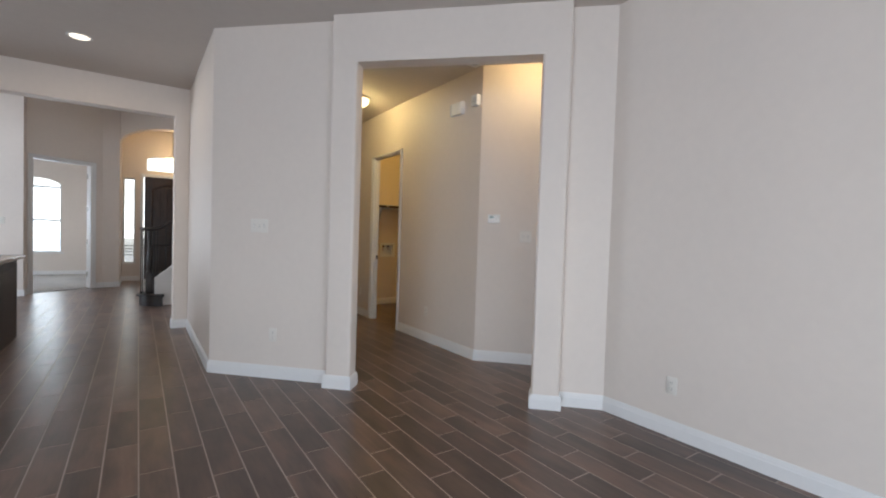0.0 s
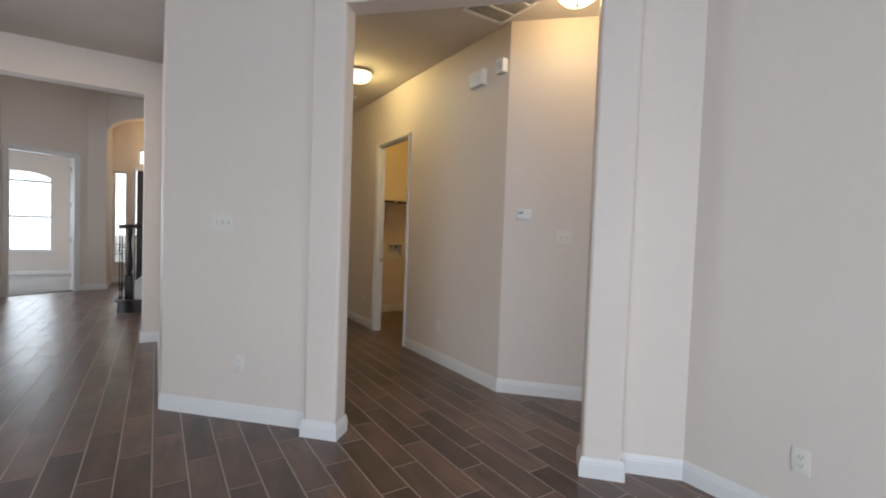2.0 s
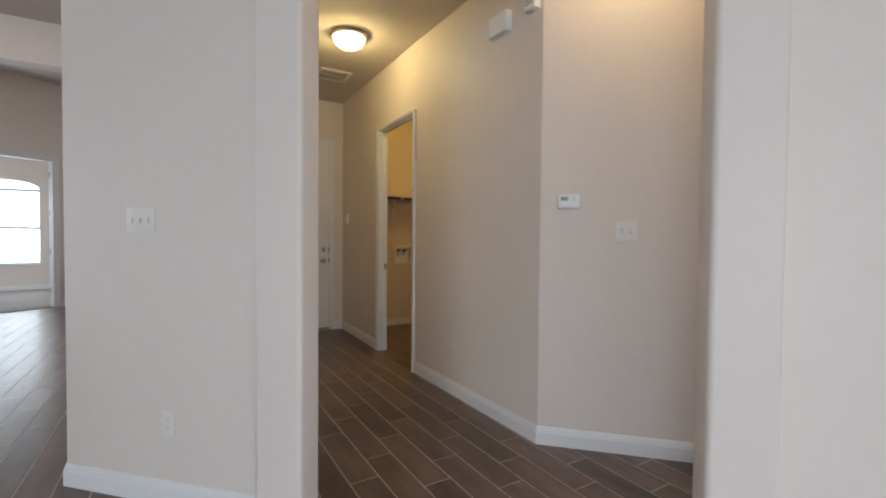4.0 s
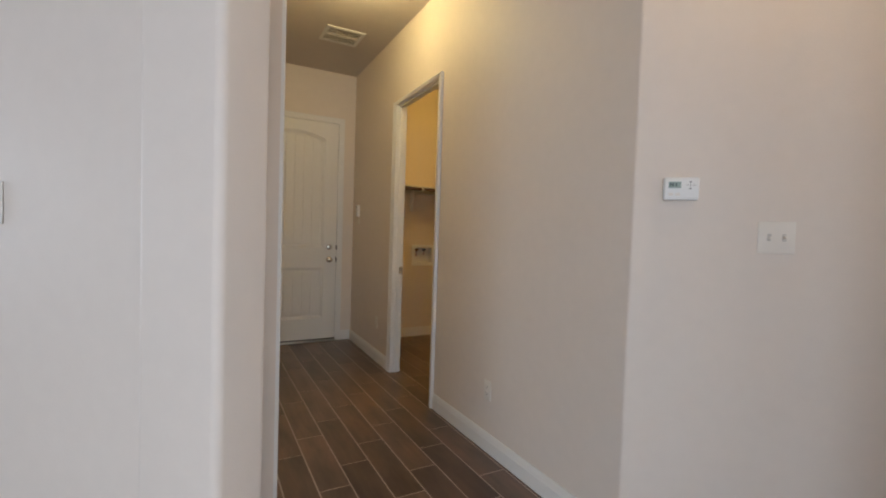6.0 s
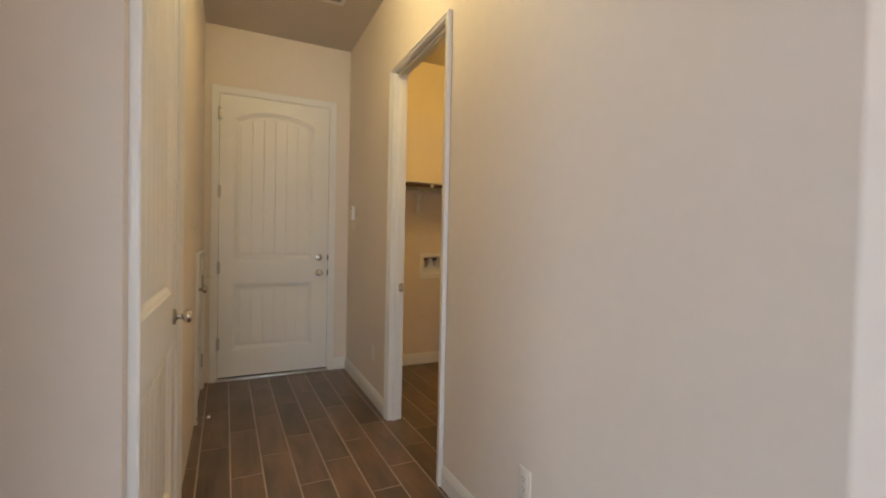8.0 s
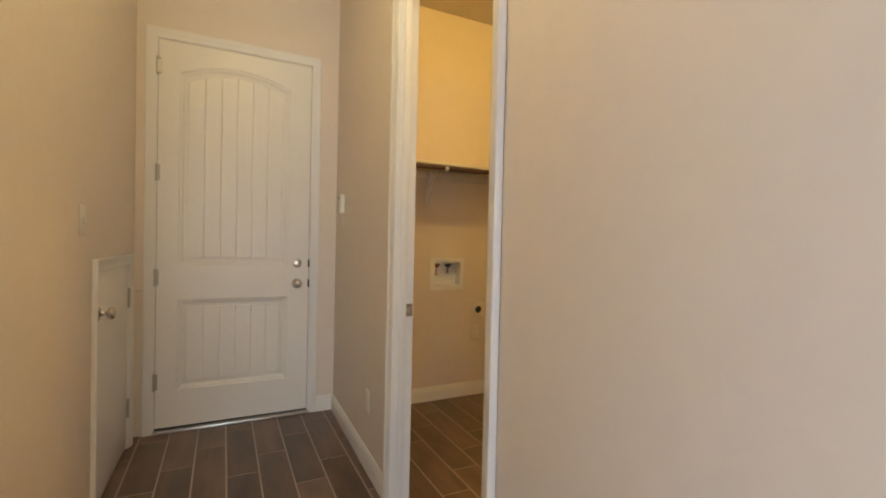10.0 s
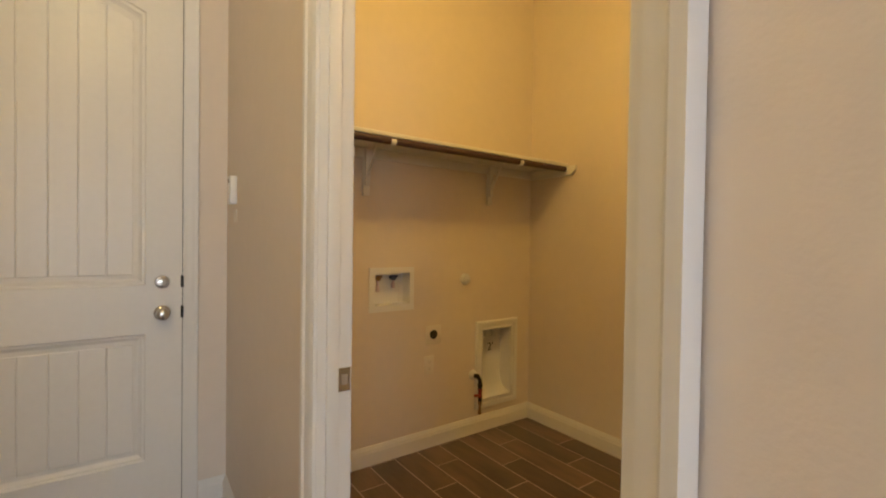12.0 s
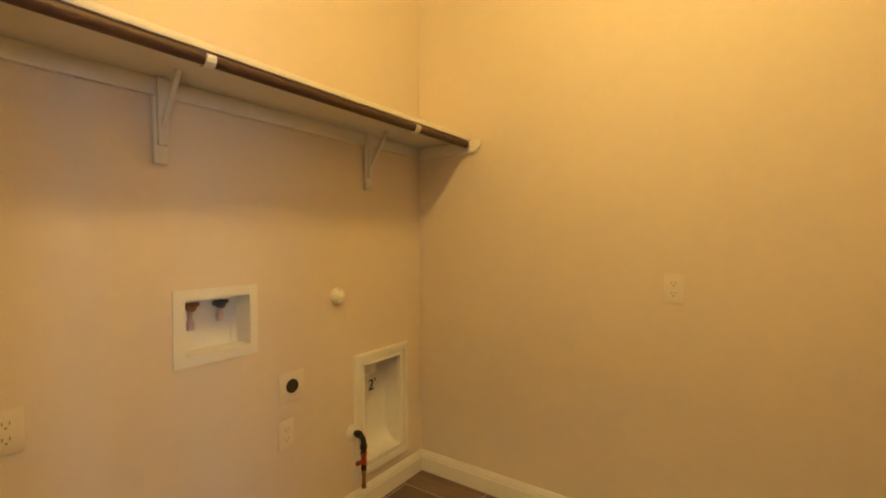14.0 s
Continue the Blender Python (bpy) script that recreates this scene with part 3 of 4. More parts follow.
# laundry doorway and its open leaf
JN, JF, JH = 6.108, 6.915, 2.362
frm = thing("door_frame_laundry", on_wall(2.9155, JF, 0, -91.2), "white moulded doorway trim with steel strike plate", "door frame", "", "structure")
W = JF - JN
part("casing", casing_bm(-0.004, W + 0.006, 0, JH + 0.004, sides=(0.92, 0.4, 0.88)), TRIM, frm)
part("jamb", box(-0.005, 0.0, -0.001, 0.083, 0, JH + 0.005), TRIM, frm)
part("jamb", box(W, W + 0.013, -0.001, 0.083, 0, JH + 0.005), TRIM, frm)
part("jamb", box(0.0, W, -0.001, 0.083, JH, JH + 0.010), TRIM, frm)
part("stop", box(0.0, 0.011, 0.020, 0.050, 0, JH, 0.002), TRIM, frm)
part("stop", box(W - 0.011, W, 0.020, 0.050, 0, JH, 0.002), TRIM, frm)
part("stop", box(0.011, W - 0.011, 0.020, 0.050, JH - 0.011, JH, 0.002), TRIM, frm)
strike = part("strike_plate", box(-0.0002, 0.0016, 0.050, 0.084, 0.886, 0.944, 0.0008, 1), NICKEL, frm, "satin nickel strike plate")
part("strike_hole", box(0.0012, 0.0022, 0.060, 0.076, 0.902, 0.928), ALU, strike)
inner = casing_bm(-0.006, W + 0.006, 0, JH + 0.006, scale=0.9)
bmesh.ops.transform(inner, matrix=Matrix.Translation((0, 0.0815, 0)) @ Matrix.Diagonal((1, -1, 1, 1)), verts=inner.verts)
part("casing", inner, TRIM, frm)
leaf = thing("door_4", on_wall(3.030, 6.138, 0, 179) @ pose(-0.80, 0, 0), "open white plank laundry door with nickel knob", "door", "", "structure")
plank_door(leaf, 0.80, 0.012, 2.375, [(0.105, 0.695, 0.22, 0.815, 0.0), (0.105, 0.695, 1.02, 2.19, 0.075)], thick=0.036)
add_knob(leaf, 0.065, 0.925)

# ---- laundry fittings ----
rack = thing("closet_shelf", on_wall(3.02, 8.125, 0, 0), "white wooden shelf with dark bronze hanging rod", "shelf")
SW = 4.918 - 3.02
part("shelf_board", box(0.001, SW - 0.001, -0.327, -0.001, 1.766, 1.783, 0.003), TRIM, rack)
part("nosing", box(0.001, SW - 0.001, -0.337, -0.3275, 1.764, 1.785, 0.003), TRIM, rack)
part("back_cleat", box(0.001, SW - 0.021, -0.019, -0.001, 1.712, 1.7655, 0.002), TRIM, rack)
for x in (0.001, SW - 0.020):
    bm = bmesh.new()
    prof = [(-0.001, 1.7655), (-0.001, 1.706), (-0.365, 1.706), (-0.398, 1.735), (-0.398, 1.768), (-0.338, 1.768), (-0.338, 1.7635), (-0.328, 1.7635)]
    a = [bm.verts.new((x, y, z)) for y, z in prof]
    b = [bm.verts.new((x + 0.019, y, z)) for y, z in prof]
    bm.faces.new(a)
    bm.faces.new(b[::-1])
    for i in range(len(a)):
        j = (i + 1) % len(a)
        bm.faces.new((a[i], a[j], b[j], b[i]))
    part("end_cleat", bm, TRIM, rack, smooth=False)
RY, RZ, RR = -0.325, 1.7455, 0.0175
part("hanging_rod", tube([(0.02, RY, RZ), (SW - 0.02, RY, RZ)], RR, 18), ROD, rack, "dark brown rod")
for x in (0.021, SW - 0.032):
    bm = outward(lathe([(0.0, 0.0), (0.0195, 0.0), (0.0195, 0.011), (0.0, 0.011)], 20, cap=False))
    bmesh.ops.transform(bm, matrix=pose(x, RY, RZ, 0, 0, 90), verts=bm.verts)
    part("rod_socket", bm, TRIM, rack)
for x in (0.580, 1.456):
    turns = [math.radians(-200 + 250 * k / 10) for k in range(11)]
    bm = bmesh.new()
    rings = []
    for w, r in ((-0.013, RR + 0.001), (0.013, RR + 0.001), (0.013, RR + 0.006), (-0.013, RR + 0.006)):
        rings.append([bm.verts.new((x + w, RY + r * math.cos(a), RZ + r * math.sin(a))) for a in turns])
    for u, v in zip(rings, rings[1:] + rings[:1]):
        for i in range(10):
            bm.faces.new((u[i], u[i + 1], v[i + 1], v[i]))
    add_box(bm, x - 0.013, x + 0.013, RY + 0.012, RY + 0.017, RZ + 0.014, 1.7655)
    add_box(bm, x - 0.030, x + 0.013, RY - 0.008, RY + 0.012, 1.7625, 1.7655)
    part("rod_clip", bm, PLASTIC, rack, "white rod clip", smooth=False)
for x in (0.592, 1.488):
    bk = part("bracket", box(x - 0.014, x + 0.014, -0.038, -0.0195, 1.560, 1.7650, 0.002), TRIM, rack)
    bm = bmesh.new()
    prof = [(-0.0385, 1.610), (-0.0385, 1.634), (-0.125, 1.7652), (-0.145, 1.7652)]
    a = [bm.verts.new((x - 0.007, y, z)) for y, z in prof]
    b = [bm.verts.new((x + 0.007, y, z)) for y, z in prof]
    bm.faces.new(a)
    bm.faces.new(b[::-1])
    for i in range(4):
        j = (i + 1) % 4
        bm.faces.new((a[i], a[j], b[j], b[i]))
    part("brace", bm, TRIM, bk, smooth=False)
    part("foot_block", box(x - 0.020, x + 0.020, -0.0195, -0.001, 1.505, 1.7115, 0.002), TRIM, bk)

LN = 8.1248
hook = thing("washer_box", on_wall(3.787, LN, 0.982, 0), "white recessed washing machine outlet box with two valves", "outlet box")
fw, fh = 0.146, 0.126
ow0, ow1, oz0, oz1 = -0.108, 0.117, -0.090, 0.091
bm = bmesh.new()
holed(bm, -fw, fw, -fh, fh, [(ow0, ow1, oz0, oz1)], lambda b, a, c, z0, z1: add_box(b, a, c, -0.007, 0.0, z0, z1))
part("face_plate", bm, PLASTIC, hook, smooth=False)
bm = box(ow0, ow1, 0.085, 0.088, oz0, oz1)
add_box(bm, ow0 - 0.002, ow0, 0.0, 0.088, oz0, oz1)
add_box(bm, ow1, ow1 + 0.002, 0.0, 0.088, oz0, oz1)
add_box(bm, ow0, ow1, 0.0, 0.088, oz1, oz1 + 0.002)
add_box(bm, ow0, ow1, 0.0, 0.088, oz0 - 0.002, oz0)
part("box_shell", bm, PLASTIC, hook, smooth=False)
part("drain_block", box(0.090, 0.1165, 0.0805, 0.0845, oz0 + 0.001, 0.005, 0.001), PLASTIC, hook)
for x, drop, mat in ((-0.066, 0.018, BRASS), (0.036, 0.0, BLUE)):
    valve = part("valve", outward(lathe([(0.0, 0), (0.012, 0), (0.012, 0.03), (0.016, 0.03), (0.016, 0.045), (0.0, 0.045)], 14, cap=False), x, 0.062, 0.083), mat, hook)
    bm = lathe([(0.0, 0.0), (0.009, 0.0), (0.009, 0.03), (0.0115, 0.0), (0.0115, 0.030), (0.008, 0.030), (0.008, 0.060 + drop), (0.0, 0.060 + drop)], 14, cap=False)
    bmesh.ops.translate(bm, vec=(x, 0.052, 0.002 - drop), verts=bm.verts)
    part("spout", bm, PINKISH, valve, "pale capped hose thread")
    part("lever", box(x - 0.005, x + 0.022, 0.030, 0.040, 0.064, 0.078, 0.003), mat, valve)


def wall_plate(name, m, w, h, label, category, group=""):
    t = thing(name, m, label, category, group)
    part("cover_plate", box(-w / 2, w / 2, -0.006, 0.0, -h / 2, h / 2, 0.003), PLATE, t)
    for s in (-1, 1):
        bm = outward(lathe([(0.0, 0.0), (0.003, 0.0), (0.003, 0.0008), (0.0, 0.001)], 8, cap=False), 0, s * h * 0.42 if name != "outlet" else 0, -0.006)
        if name != "outlet" or s == 1:
            part("screw", bm, PLATE, t)
    return t


def outlet(m, label="ivory duplex wall outlet with cover plate"):
    t = wall_plate("outlet", m, 0.070, 0.115, label, "outlet", "wall outlets")
    for z in (-0.0195, 0.0195):
        f = part("receptacle", box(-0.017, 0.017, -0.0078, -0.0060, z - 0.014, z + 0.014, 0.0008, 1), PLATE, t)
        for x in (-0.007, 0.007):
            part("slot", box(x - 0.0013, x + 0.0013, -0.0082, -0.0074, z - 0.001, z + 0.008), PRONG, f)
        part("slot", box(-0.0025, 0.0025, -0.0082, -0.0074, z - 0.010, z - 0.005), PRONG, f)
    return t


def switch(m, gangs, label):
    t = wall_plate("light_switch", m, 0.070 + 0.046 * (gangs - 1), 0.115, label, "light switch", "light switches")
    for k in range(gangs):
        x = 0.046 * (k - (gangs - 1) / 2)
        # shade of the toggle recess, put into a darker flat block
        part("slot_frame", box(x - 0.0065, x + 0.0065, -0.0068, -0.0058, -0.013, 0.013), SLOT, t)
        tg = box(x - 0.0045, x + 0.0045, -0.018, -0.0060, -0.006, 0.004, 0.0015, 1)
        bmesh.ops.rotate(tg, cent=(x, -0.006, 0), matrix=Matrix.Rotation(radians(-22 if k % 2 else 22), 3, "X"), verts=tg.verts)
        part("toggle", tg, PLATE, t)
    return t


plug = thing("dryer_outlet", on_wall(4.080, LN, 0.688, 0), "ivory plate with round black dryer socket", "outlet")
part("cover_plate", box(-0.058, 0.058, -0.006, 0.0, -0.057, 0.057, 0.003), PLATE, plug)
part("socket", outward(lathe([(0.0, 0.0), (0.0275, 0.0), (0.0275, 0.004), (0.024, 0.005), (0.0, 0.005)], 24, cap=False), -0.002, 0.002, -0.006), BLACK, plug, "black round socket")
outlet(on_wall(4.050, LN, 0.505, 0), "ivory duplex outlet below the dryer socket")
outlet(on_wall(3.255, LN, 0.798, 0), "ivory duplex outlet beside the washer box")
outlet(on_wall(4.9178, 6.87, 1.07, -90), "ivory duplex outlet on the bare laundry wall")
cap = thing("drain_cleanout", on_wall(4.318, LN, 1.022, 0), "round white plastic cleanout cap", "pipe cap")
part("flange", outward(lathe([(0.0, 0.0), (0.036, 0.0), (0.036, 0.012), (0.033, 0.016), (0.0, 0.016)], 28, cap=False)), PLASTIC, cap)
part("cap_plug", outward(lathe([(0.0, 0.014), (0.029, 0.014), (0.028, 0.028), (0.022, 0.032), (0.0, 0.032)], 28, cap=False)), PLASTIC, cap)
part("cap_nut", box(-0.008, 0.008, -0.040, -0.030, -0.008, 0.008, 0.002), PLASTIC, cap)

vent = thing("dryer_vent_box", on_wall(4.603, LN, 0.445, 0), "white recessed dryer vent box with moulded trim", "vent box")
VENT_TRIM = [(0.0, 0.0), (0.0, 0.012), (0.006, 0.014), (0.009, 0.006), (0.026, 0.009), (0.029, 0.015), (0.052, 0.018), (0.060, 0.012), (0.060, 0.0)]
vx, v0, v1 = 0.128, -0.230, 0.230
part("trim_frame", casing_bm(-vx, vx, v0, v1, profile=VENT_TRIM, closed=True), TRIM, vent)
bm = bmesh.new()
sc = [(0.0, v0)] + [(0.100 - 0.10 * (1 - math.sin(a)) , v0 + 0.13 * (1 - math.cos(a))) for a in [math.pi / 2 * k / 8 for k in range(1, 9)]] + [(0.100, v1)]
a = [bm.verts.new((-vx, y, z)) for y, z in sc]
b = [bm.verts.new((vx, y, z)) for y, z in sc]
for i in range(len(a) - 1):
    bm.faces.new((a[i], b[i], b[i + 1], a[i + 1]))
part("scoop", bm, TRIM, vent)
for x in (-vx, vx - 0.002):
    part("box_side", box(x, x + 0.002, 0.0, 0.115, v0, v1), TRIM, vent)
part("box_top", box(-vx, vx, 0.0, 0.115, v1 - 0.002, v1), TRIM, vent)
duct = lathe([(0.050, 0.0), (0.050, 0.05), (0.047, 0.05), (0.047, 0.0)], 28, cap=False)
bmesh.ops.translate(duct, vec=(-0.06, 0.05, v1 - 0.052), verts=duct.verts)
part("duct_collar", duct, DUCT, vent, "galvanised duct collar")
num = bpy.data.curves.new("mark", "FONT")
num.body, num.size, num.extrude = "2'", 0.080, 0.0004
mark = new("mark", num)
mark.parent = vent
mark.matrix_basis = pose(0.004, 0.0985, 0.055, 90, 0, -4)
mark.data.materials.append(BLACK)
mark["label"] = "handwritten number in black marker"

pipe = thing("gas_pipe", on_wall(4.400, LN, 0.388, 0), "black gas stub pipe with red shutoff handle", "gas pipe")
part("escutcheon", outward(lathe([(0.0, 0.0), (0.034, 0.0), (0.031, 0.010), (0.016, 0.022), (0.0, 0.022)], 24, cap=False)), PLASTIC, pipe, "white round wall flange")
bend = [(0.0, 0.0, 0.0), (0.0, -0.045, 0.0)] + [(0.0, -0.045 - 0.030 * math.sin(a), -0.030 * (1 - math.cos(a))) for a in [math.pi / 2 * k / 5 for k in range(1, 6)]] + [(0.0, -0.075, -0.072)]
part("elbow_pipe", tube(bend, 0.0125, 12), IRON, pipe)
for y0, y1, axis in ((-0.052, -0.034, "y"), (-0.058, -0.040, "z")):
    collar = lathe([(0.0, 0.0), (0.0165, 0.0), (0.0165, 0.018), (0.0, 0.018)], 14, cap=False)
    bmesh.ops.transform(collar, matrix=pose(0, y1, 0, 90) if axis == "y" else pose(0, -0.075, y0), verts=collar.verts)
    part("elbow_collar", collar, IRON, pipe)
body = lathe([(0.0, 0.0), (0.015, 0.0), (0.015, 0.010), (0.0125, 0.014), (0.0125, 0.040), (0.0155, 0.044), (0.0155, 0.054), (0.0, 0.054)], 12, cap=False)
bmesh.ops.translate(body, vec=(0, -0.075, -0.1260), verts=body.verts)
val = part("shutoff_valve", body, RED, pipe, "red-brown gas shutoff valve")
part("valve_handle", box(-0.044, -0.012, -0.084, -0.066, -0.119, -0.103, 0.004), RED, val, "red valve handle")
low = lathe([(0.0, 0.0), (0.0125, 0.0), (0.0125, 0.026), (0.0, 0.026)], 12, cap=False)
bmesh.ops.translate(low, vec=(0, -0.075, -0.1522), verts=low.verts)
part("coupling", low, IRON, pipe)
low = lathe([(0.0, 0.0), (0.011, 0.0), (0.011, 0.016), (0.008, 0.018), (0.008, 0.060), (0.0115, 0.062), (0.0115, 0.082), (0.0, 0.082)], 12, cap=False)
bmesh.ops.translate(low, vec=(0, -0.075, -0.2345), verts=low.verts)
part("pipe_nipple", low, BRASS, pipe)

# ---- wall devices in the hall and the great room ----
outlet(on_wall(2.8998, 5.37, 0.355, -90), "ivory duplex outlet low on the hall wall")
outlet(on_wall(2.9240, 7.33, 0.368, -91.2), "ivory duplex outlet near the garage door")
outlet(on_wall(2.9298, 2.406, 0.333, -90), "ivory duplex outlet on the great room wall")
p = diag(5.8297, -2.705)
outlet(on_wall(p[0], p[1], 0.375, -45), "ivory duplex outlet on the diagonal wall")
p = diag(5.8297, -2.850)
switch(on_wall(p[0], p[1], 1.305, -45), 3, "ivory three-gang toggle switch plate on diagonal wall")
p = diag(7.3347, -0.605)
switch(on_wall(p[0], p[1], 1.285, -45), 2, "ivory two-gang toggle switch plate below thermostat")
switch(on_wall(west(7.185, 0.0002), 7.185, 1.285, 89.4), 1, "ivory single toggle switch by the low door")
switch(on_wall(-1.87, 11.2998, 1.30, 0), 2, "ivory two-gang toggle switch plate in foyer")

p = diag(7.3347, -0.925)
th = thing("thermostat", on_wall(p[0], p[1], 1.457, -45), "white digital thermostat with grey-green display", "thermostat")
part("back_plate", box(-0.057, 0.057, -0.008, 0.0, -0.041, 0.041, 0.004), PLASTIC, th)
part("housing", box(-0.060, 0.060, -0.027, -0.008, -0.043, 0.043, 0.007, 3), PLASTIC, th)
part("display", box(-0.044, -0.001, -0.0280, -0.0268, 0.002, 0.026), LCD, th, "grey-green display")
for x in (-0.037, -0.029, -0.018):
    part("display_digit", box(x - 0.0025, x + 0.0025, -0.0284, -0.0279, 0.008, 0.021), LCD_DARK, th)
for x, z, w, h in ((0.018, 0.013, 0.012, 0.0016), (0.042, 0.013, 0.012, 0.0016), (0.030, 0.025, 0.007, 0.005), (0.030, 0.001, 0.007, 0.005), (0.030, 0.013, 0.0016, 0.010)):
    part("button", box(x - w / 2, x + w / 2, -0.0285, -0.0268, z - h / 2, z + h / 2), GREY, th)
for x in (-0.035, -0.012):
    part("button", box(x - 0.008, x + 0.008, -0.0282, -0.0268, -0.026, -0.016, 0.0006, 1), PLATE, th)
part("label_strip", box(-0.056, 0.056, -0.0275, -0.0268, -0.034, -0.0335), GREY, th)

ch = thing("door_chime", on_wall(2.8998, 4.825, 2.640, -90), "white plastic door chime box high on wall", "door chime")
bm = prism([(-0.094, 0.0), (-0.094, -0.030), (-0.075, -0.050), (0.075, -0.050), (0.094, -0.030), (0.094, 0.0)], -0.062, 0.062)
part("housing", bm, PLASTIC, ch, smooth=False)
part("side_cap", box(0.0945, 0.100, -0.050, 0.0, -0.066, 0.066, 0.002), PLASTIC, ch)
part("side_cap", box(-0.100, -0.0945, -0.050, 0.0, -0.066, 0.066, 0.002), PLASTIC, ch)
sn2 = thing("alarm_siren", on_wall(2.8998, 4.505, 2.660, -90), "small white alarm siren box high on wall", "alarm siren")
part("housing", box(-0.048, 0.048, -0.052, 0.0, -0.055, 0.055, 0.004), PLASTIC, sn2)
for z in (-0.02, 0.0, 0.02):
    part("louvre", box(-0.035, 0.035, -0.0535, -0.0518, z - 0.003, z + 0.003), GREY, sn2)
kp = thing("wall_sensor", on_wall(2.9382, 8.015, 1.472, -91.2), "small white wall-mounted door sensor", "sensor")
part("housing", box(-0.030, 0.030, -0.030, 0.0, -0.062, 0.062, 0.005), PLASTIC, kp)
part("lens", box(-0.012, 0.012, -0.0315, -0.0295, 0.030, 0.050, 0.001, 1), GREY, kp)
part("back_plate", box(-0.032, 0.032, -0.004, 0.0, -0.140, -0.085, 0.001, 1), PLATE, kp)

ds = thing("door_stop", on_wall(west(7.31, 0.0152), 7.31, 0.055, 89.4), "springy metal door stop with white rubber tip", "door stop")
coil = [(0.0055 * math.cos(k * 0.9), -0.004 - 0.0011 * k, 0.0055 * math.sin(k * 0.9)) for k in range(56)]
part("spring", tube(coil, 0.0014, 5), NICKEL, ds)
part("base", outward(lathe([(0.0, 0.0), (0.011, 0.0), (0.009, 0.006), (0.0, 0.006)], 14, cap=False)), NICKEL, ds)
part("tip", outward(lathe([(0.0, 0.062), (0.008, 0.062), (0.009, 0.07), (0.008, 0.079), (0.0, 0.08)], 14, cap=False)), PLASTIC, ds, "white rubber tip")

# ---- ceiling fixtures ----


def flush_lamp(x, y, label):
    t = thing("ceiling_light", pose(x, y, TOP, 0, 0, 0), label, "ceiling light", "flush ceiling lights")
    part("pan", lathe([(0.0, 0.0), (0.160, 0.0), (0.164, -0.008), (0.160, -0.018), (0.152, -0.026), (0.143, -0.027), (0.143, -0.022), (0.0, -0.022)], 36, cap=False), STEEL, t, "brushed nickel rim")
    dome = [(0.142, -0.026)] + [(0.142 * math.cos(a) ** 0.8, -0.026 - 0.093 * math.sin(a)) for a in [math.pi / 2 * k / 8 for k in range(1, 8)]] + [(0.0, -0.119)]
    g = part("shade", lathe(dome, 36, cap=False), BULB, t, "lit alabaster glass bowl")
    g.visible_shadow = False
    part("finial", lathe([(0.0, -0.117), (0.010, -0.118), (0.013, -0.124), (0.007, -0.130), (0.008, -0.136), (0.0, -0.142)], 14, cap=False), STEEL, t)
    return t


flush_lamp(2.34, 6.26, "lit alabaster bowl ceiling light with nickel rim")
flush_lamp(2.93, 3.79, "lit alabaster bowl ceiling light in the vestibule")
flush_lamp(3.72, 6.80, "lit alabaster bowl ceiling light in the laundry")

can = thing("downlight", pose(-0.42, 6.25, TOP), "lit recessed downlight with white trim ring", "downlight")
part("trim_ring", lathe([(0.098, 0.0), (0.100, -0.004), (0.094, -0.008), (0.078, -0.006), (0.074, 0.0)], 32, cap=False), TRIM, can)
g = part("lens", lathe([(0.0, -0.003), (0.076, -0.003)], 32, cap=False), CANLIT, can, "glowing lens")


def grille(name, x0, x1, y0, y1, bars, slats, label):
    t = thing(name, pose((x0 + x1) / 2, (y0 + y1) / 2, TOP), label, "air vent", "ceiling vents")
    w, d = (x1 - x0) / 2, (y1 - y0) / 2
    bm = bmesh.new()
    holed(bm, -w, w, -d, d, [(-w + 0.028, w - 0.028, -d + 0.028, d - 0.028)], lambda b, a, c, u, v: add_box(b, a, c, u, v, -0.009, -0.0005))
    part("frame", bm, TRIM, t, smooth=False)
    part("backing", box(-w + 0.02, w - 0.02, -d + 0.02, d - 0.02, -0.0012, -0.0004), GREY, t)
    for k in range(1, bars + 1):
        y = -d + 2 * d * k / (bars + 1)
        part("bar", box(-w + 0.028, w - 0.028, y - 0.009, y + 0.009, -0.010, -0.0015), TRIM, t)
    n = slats
    for k in range(n):
        y = -d + 0.03 + (2 * d - 0.06) * (k + 0.5) / n
        s = box(-w + 0.028, w - 0.028, y - 0.0065, y + 0.0065, -0.0062, -0.0050)
        bmesh.ops.rotate(s, cent=(0, y, -0.0056), matrix=Matrix.Rotation(radians(28), 3, "X"), verts=s.verts)
        part("slat", s, PLATE, t, smooth=False)
    return t


grille("ceiling_vent", 2.335, 2.675, 7.12, 7.44, 1, 18, "white metal louvred supply vent in hall ceiling")
grille("return_air_grille", 2.46, 2.86, 3.98, 4.515, 2, 28, "white metal louvred return air grille in ceiling")

# ---- stairs beyond the beam ----
st = thing("staircase", pose(0, 0, 0), "dark wood stair start with newel, iron balusters and white curb", "staircase")
step = [(0.31 + 0.25 * math.cos(a), 9.54 + 0.24 * math.sin(a)) for a in [math.radians(90 + 180 * k / 14) for k in range(15)]] + [(0.38, 9.30), (0.38, 9.78)]
bm = prism([(x, y) for x, y in step], 0.0, 0.150)
part("riser", bm, ESPRESSO, st)
tr = [(0.31 + 0.285 * math.cos(a), 9.54 + 0.275 * math.sin(a)) for a in [math.radians(90 + 180 * k / 14) for k in range(15)]] + [(0.40, 9.265), (0.40, 9.815)]
part("tread", prism(tr, 0.1505, 0.180), ESPRESSO, st, "dark stained bullnose tread")
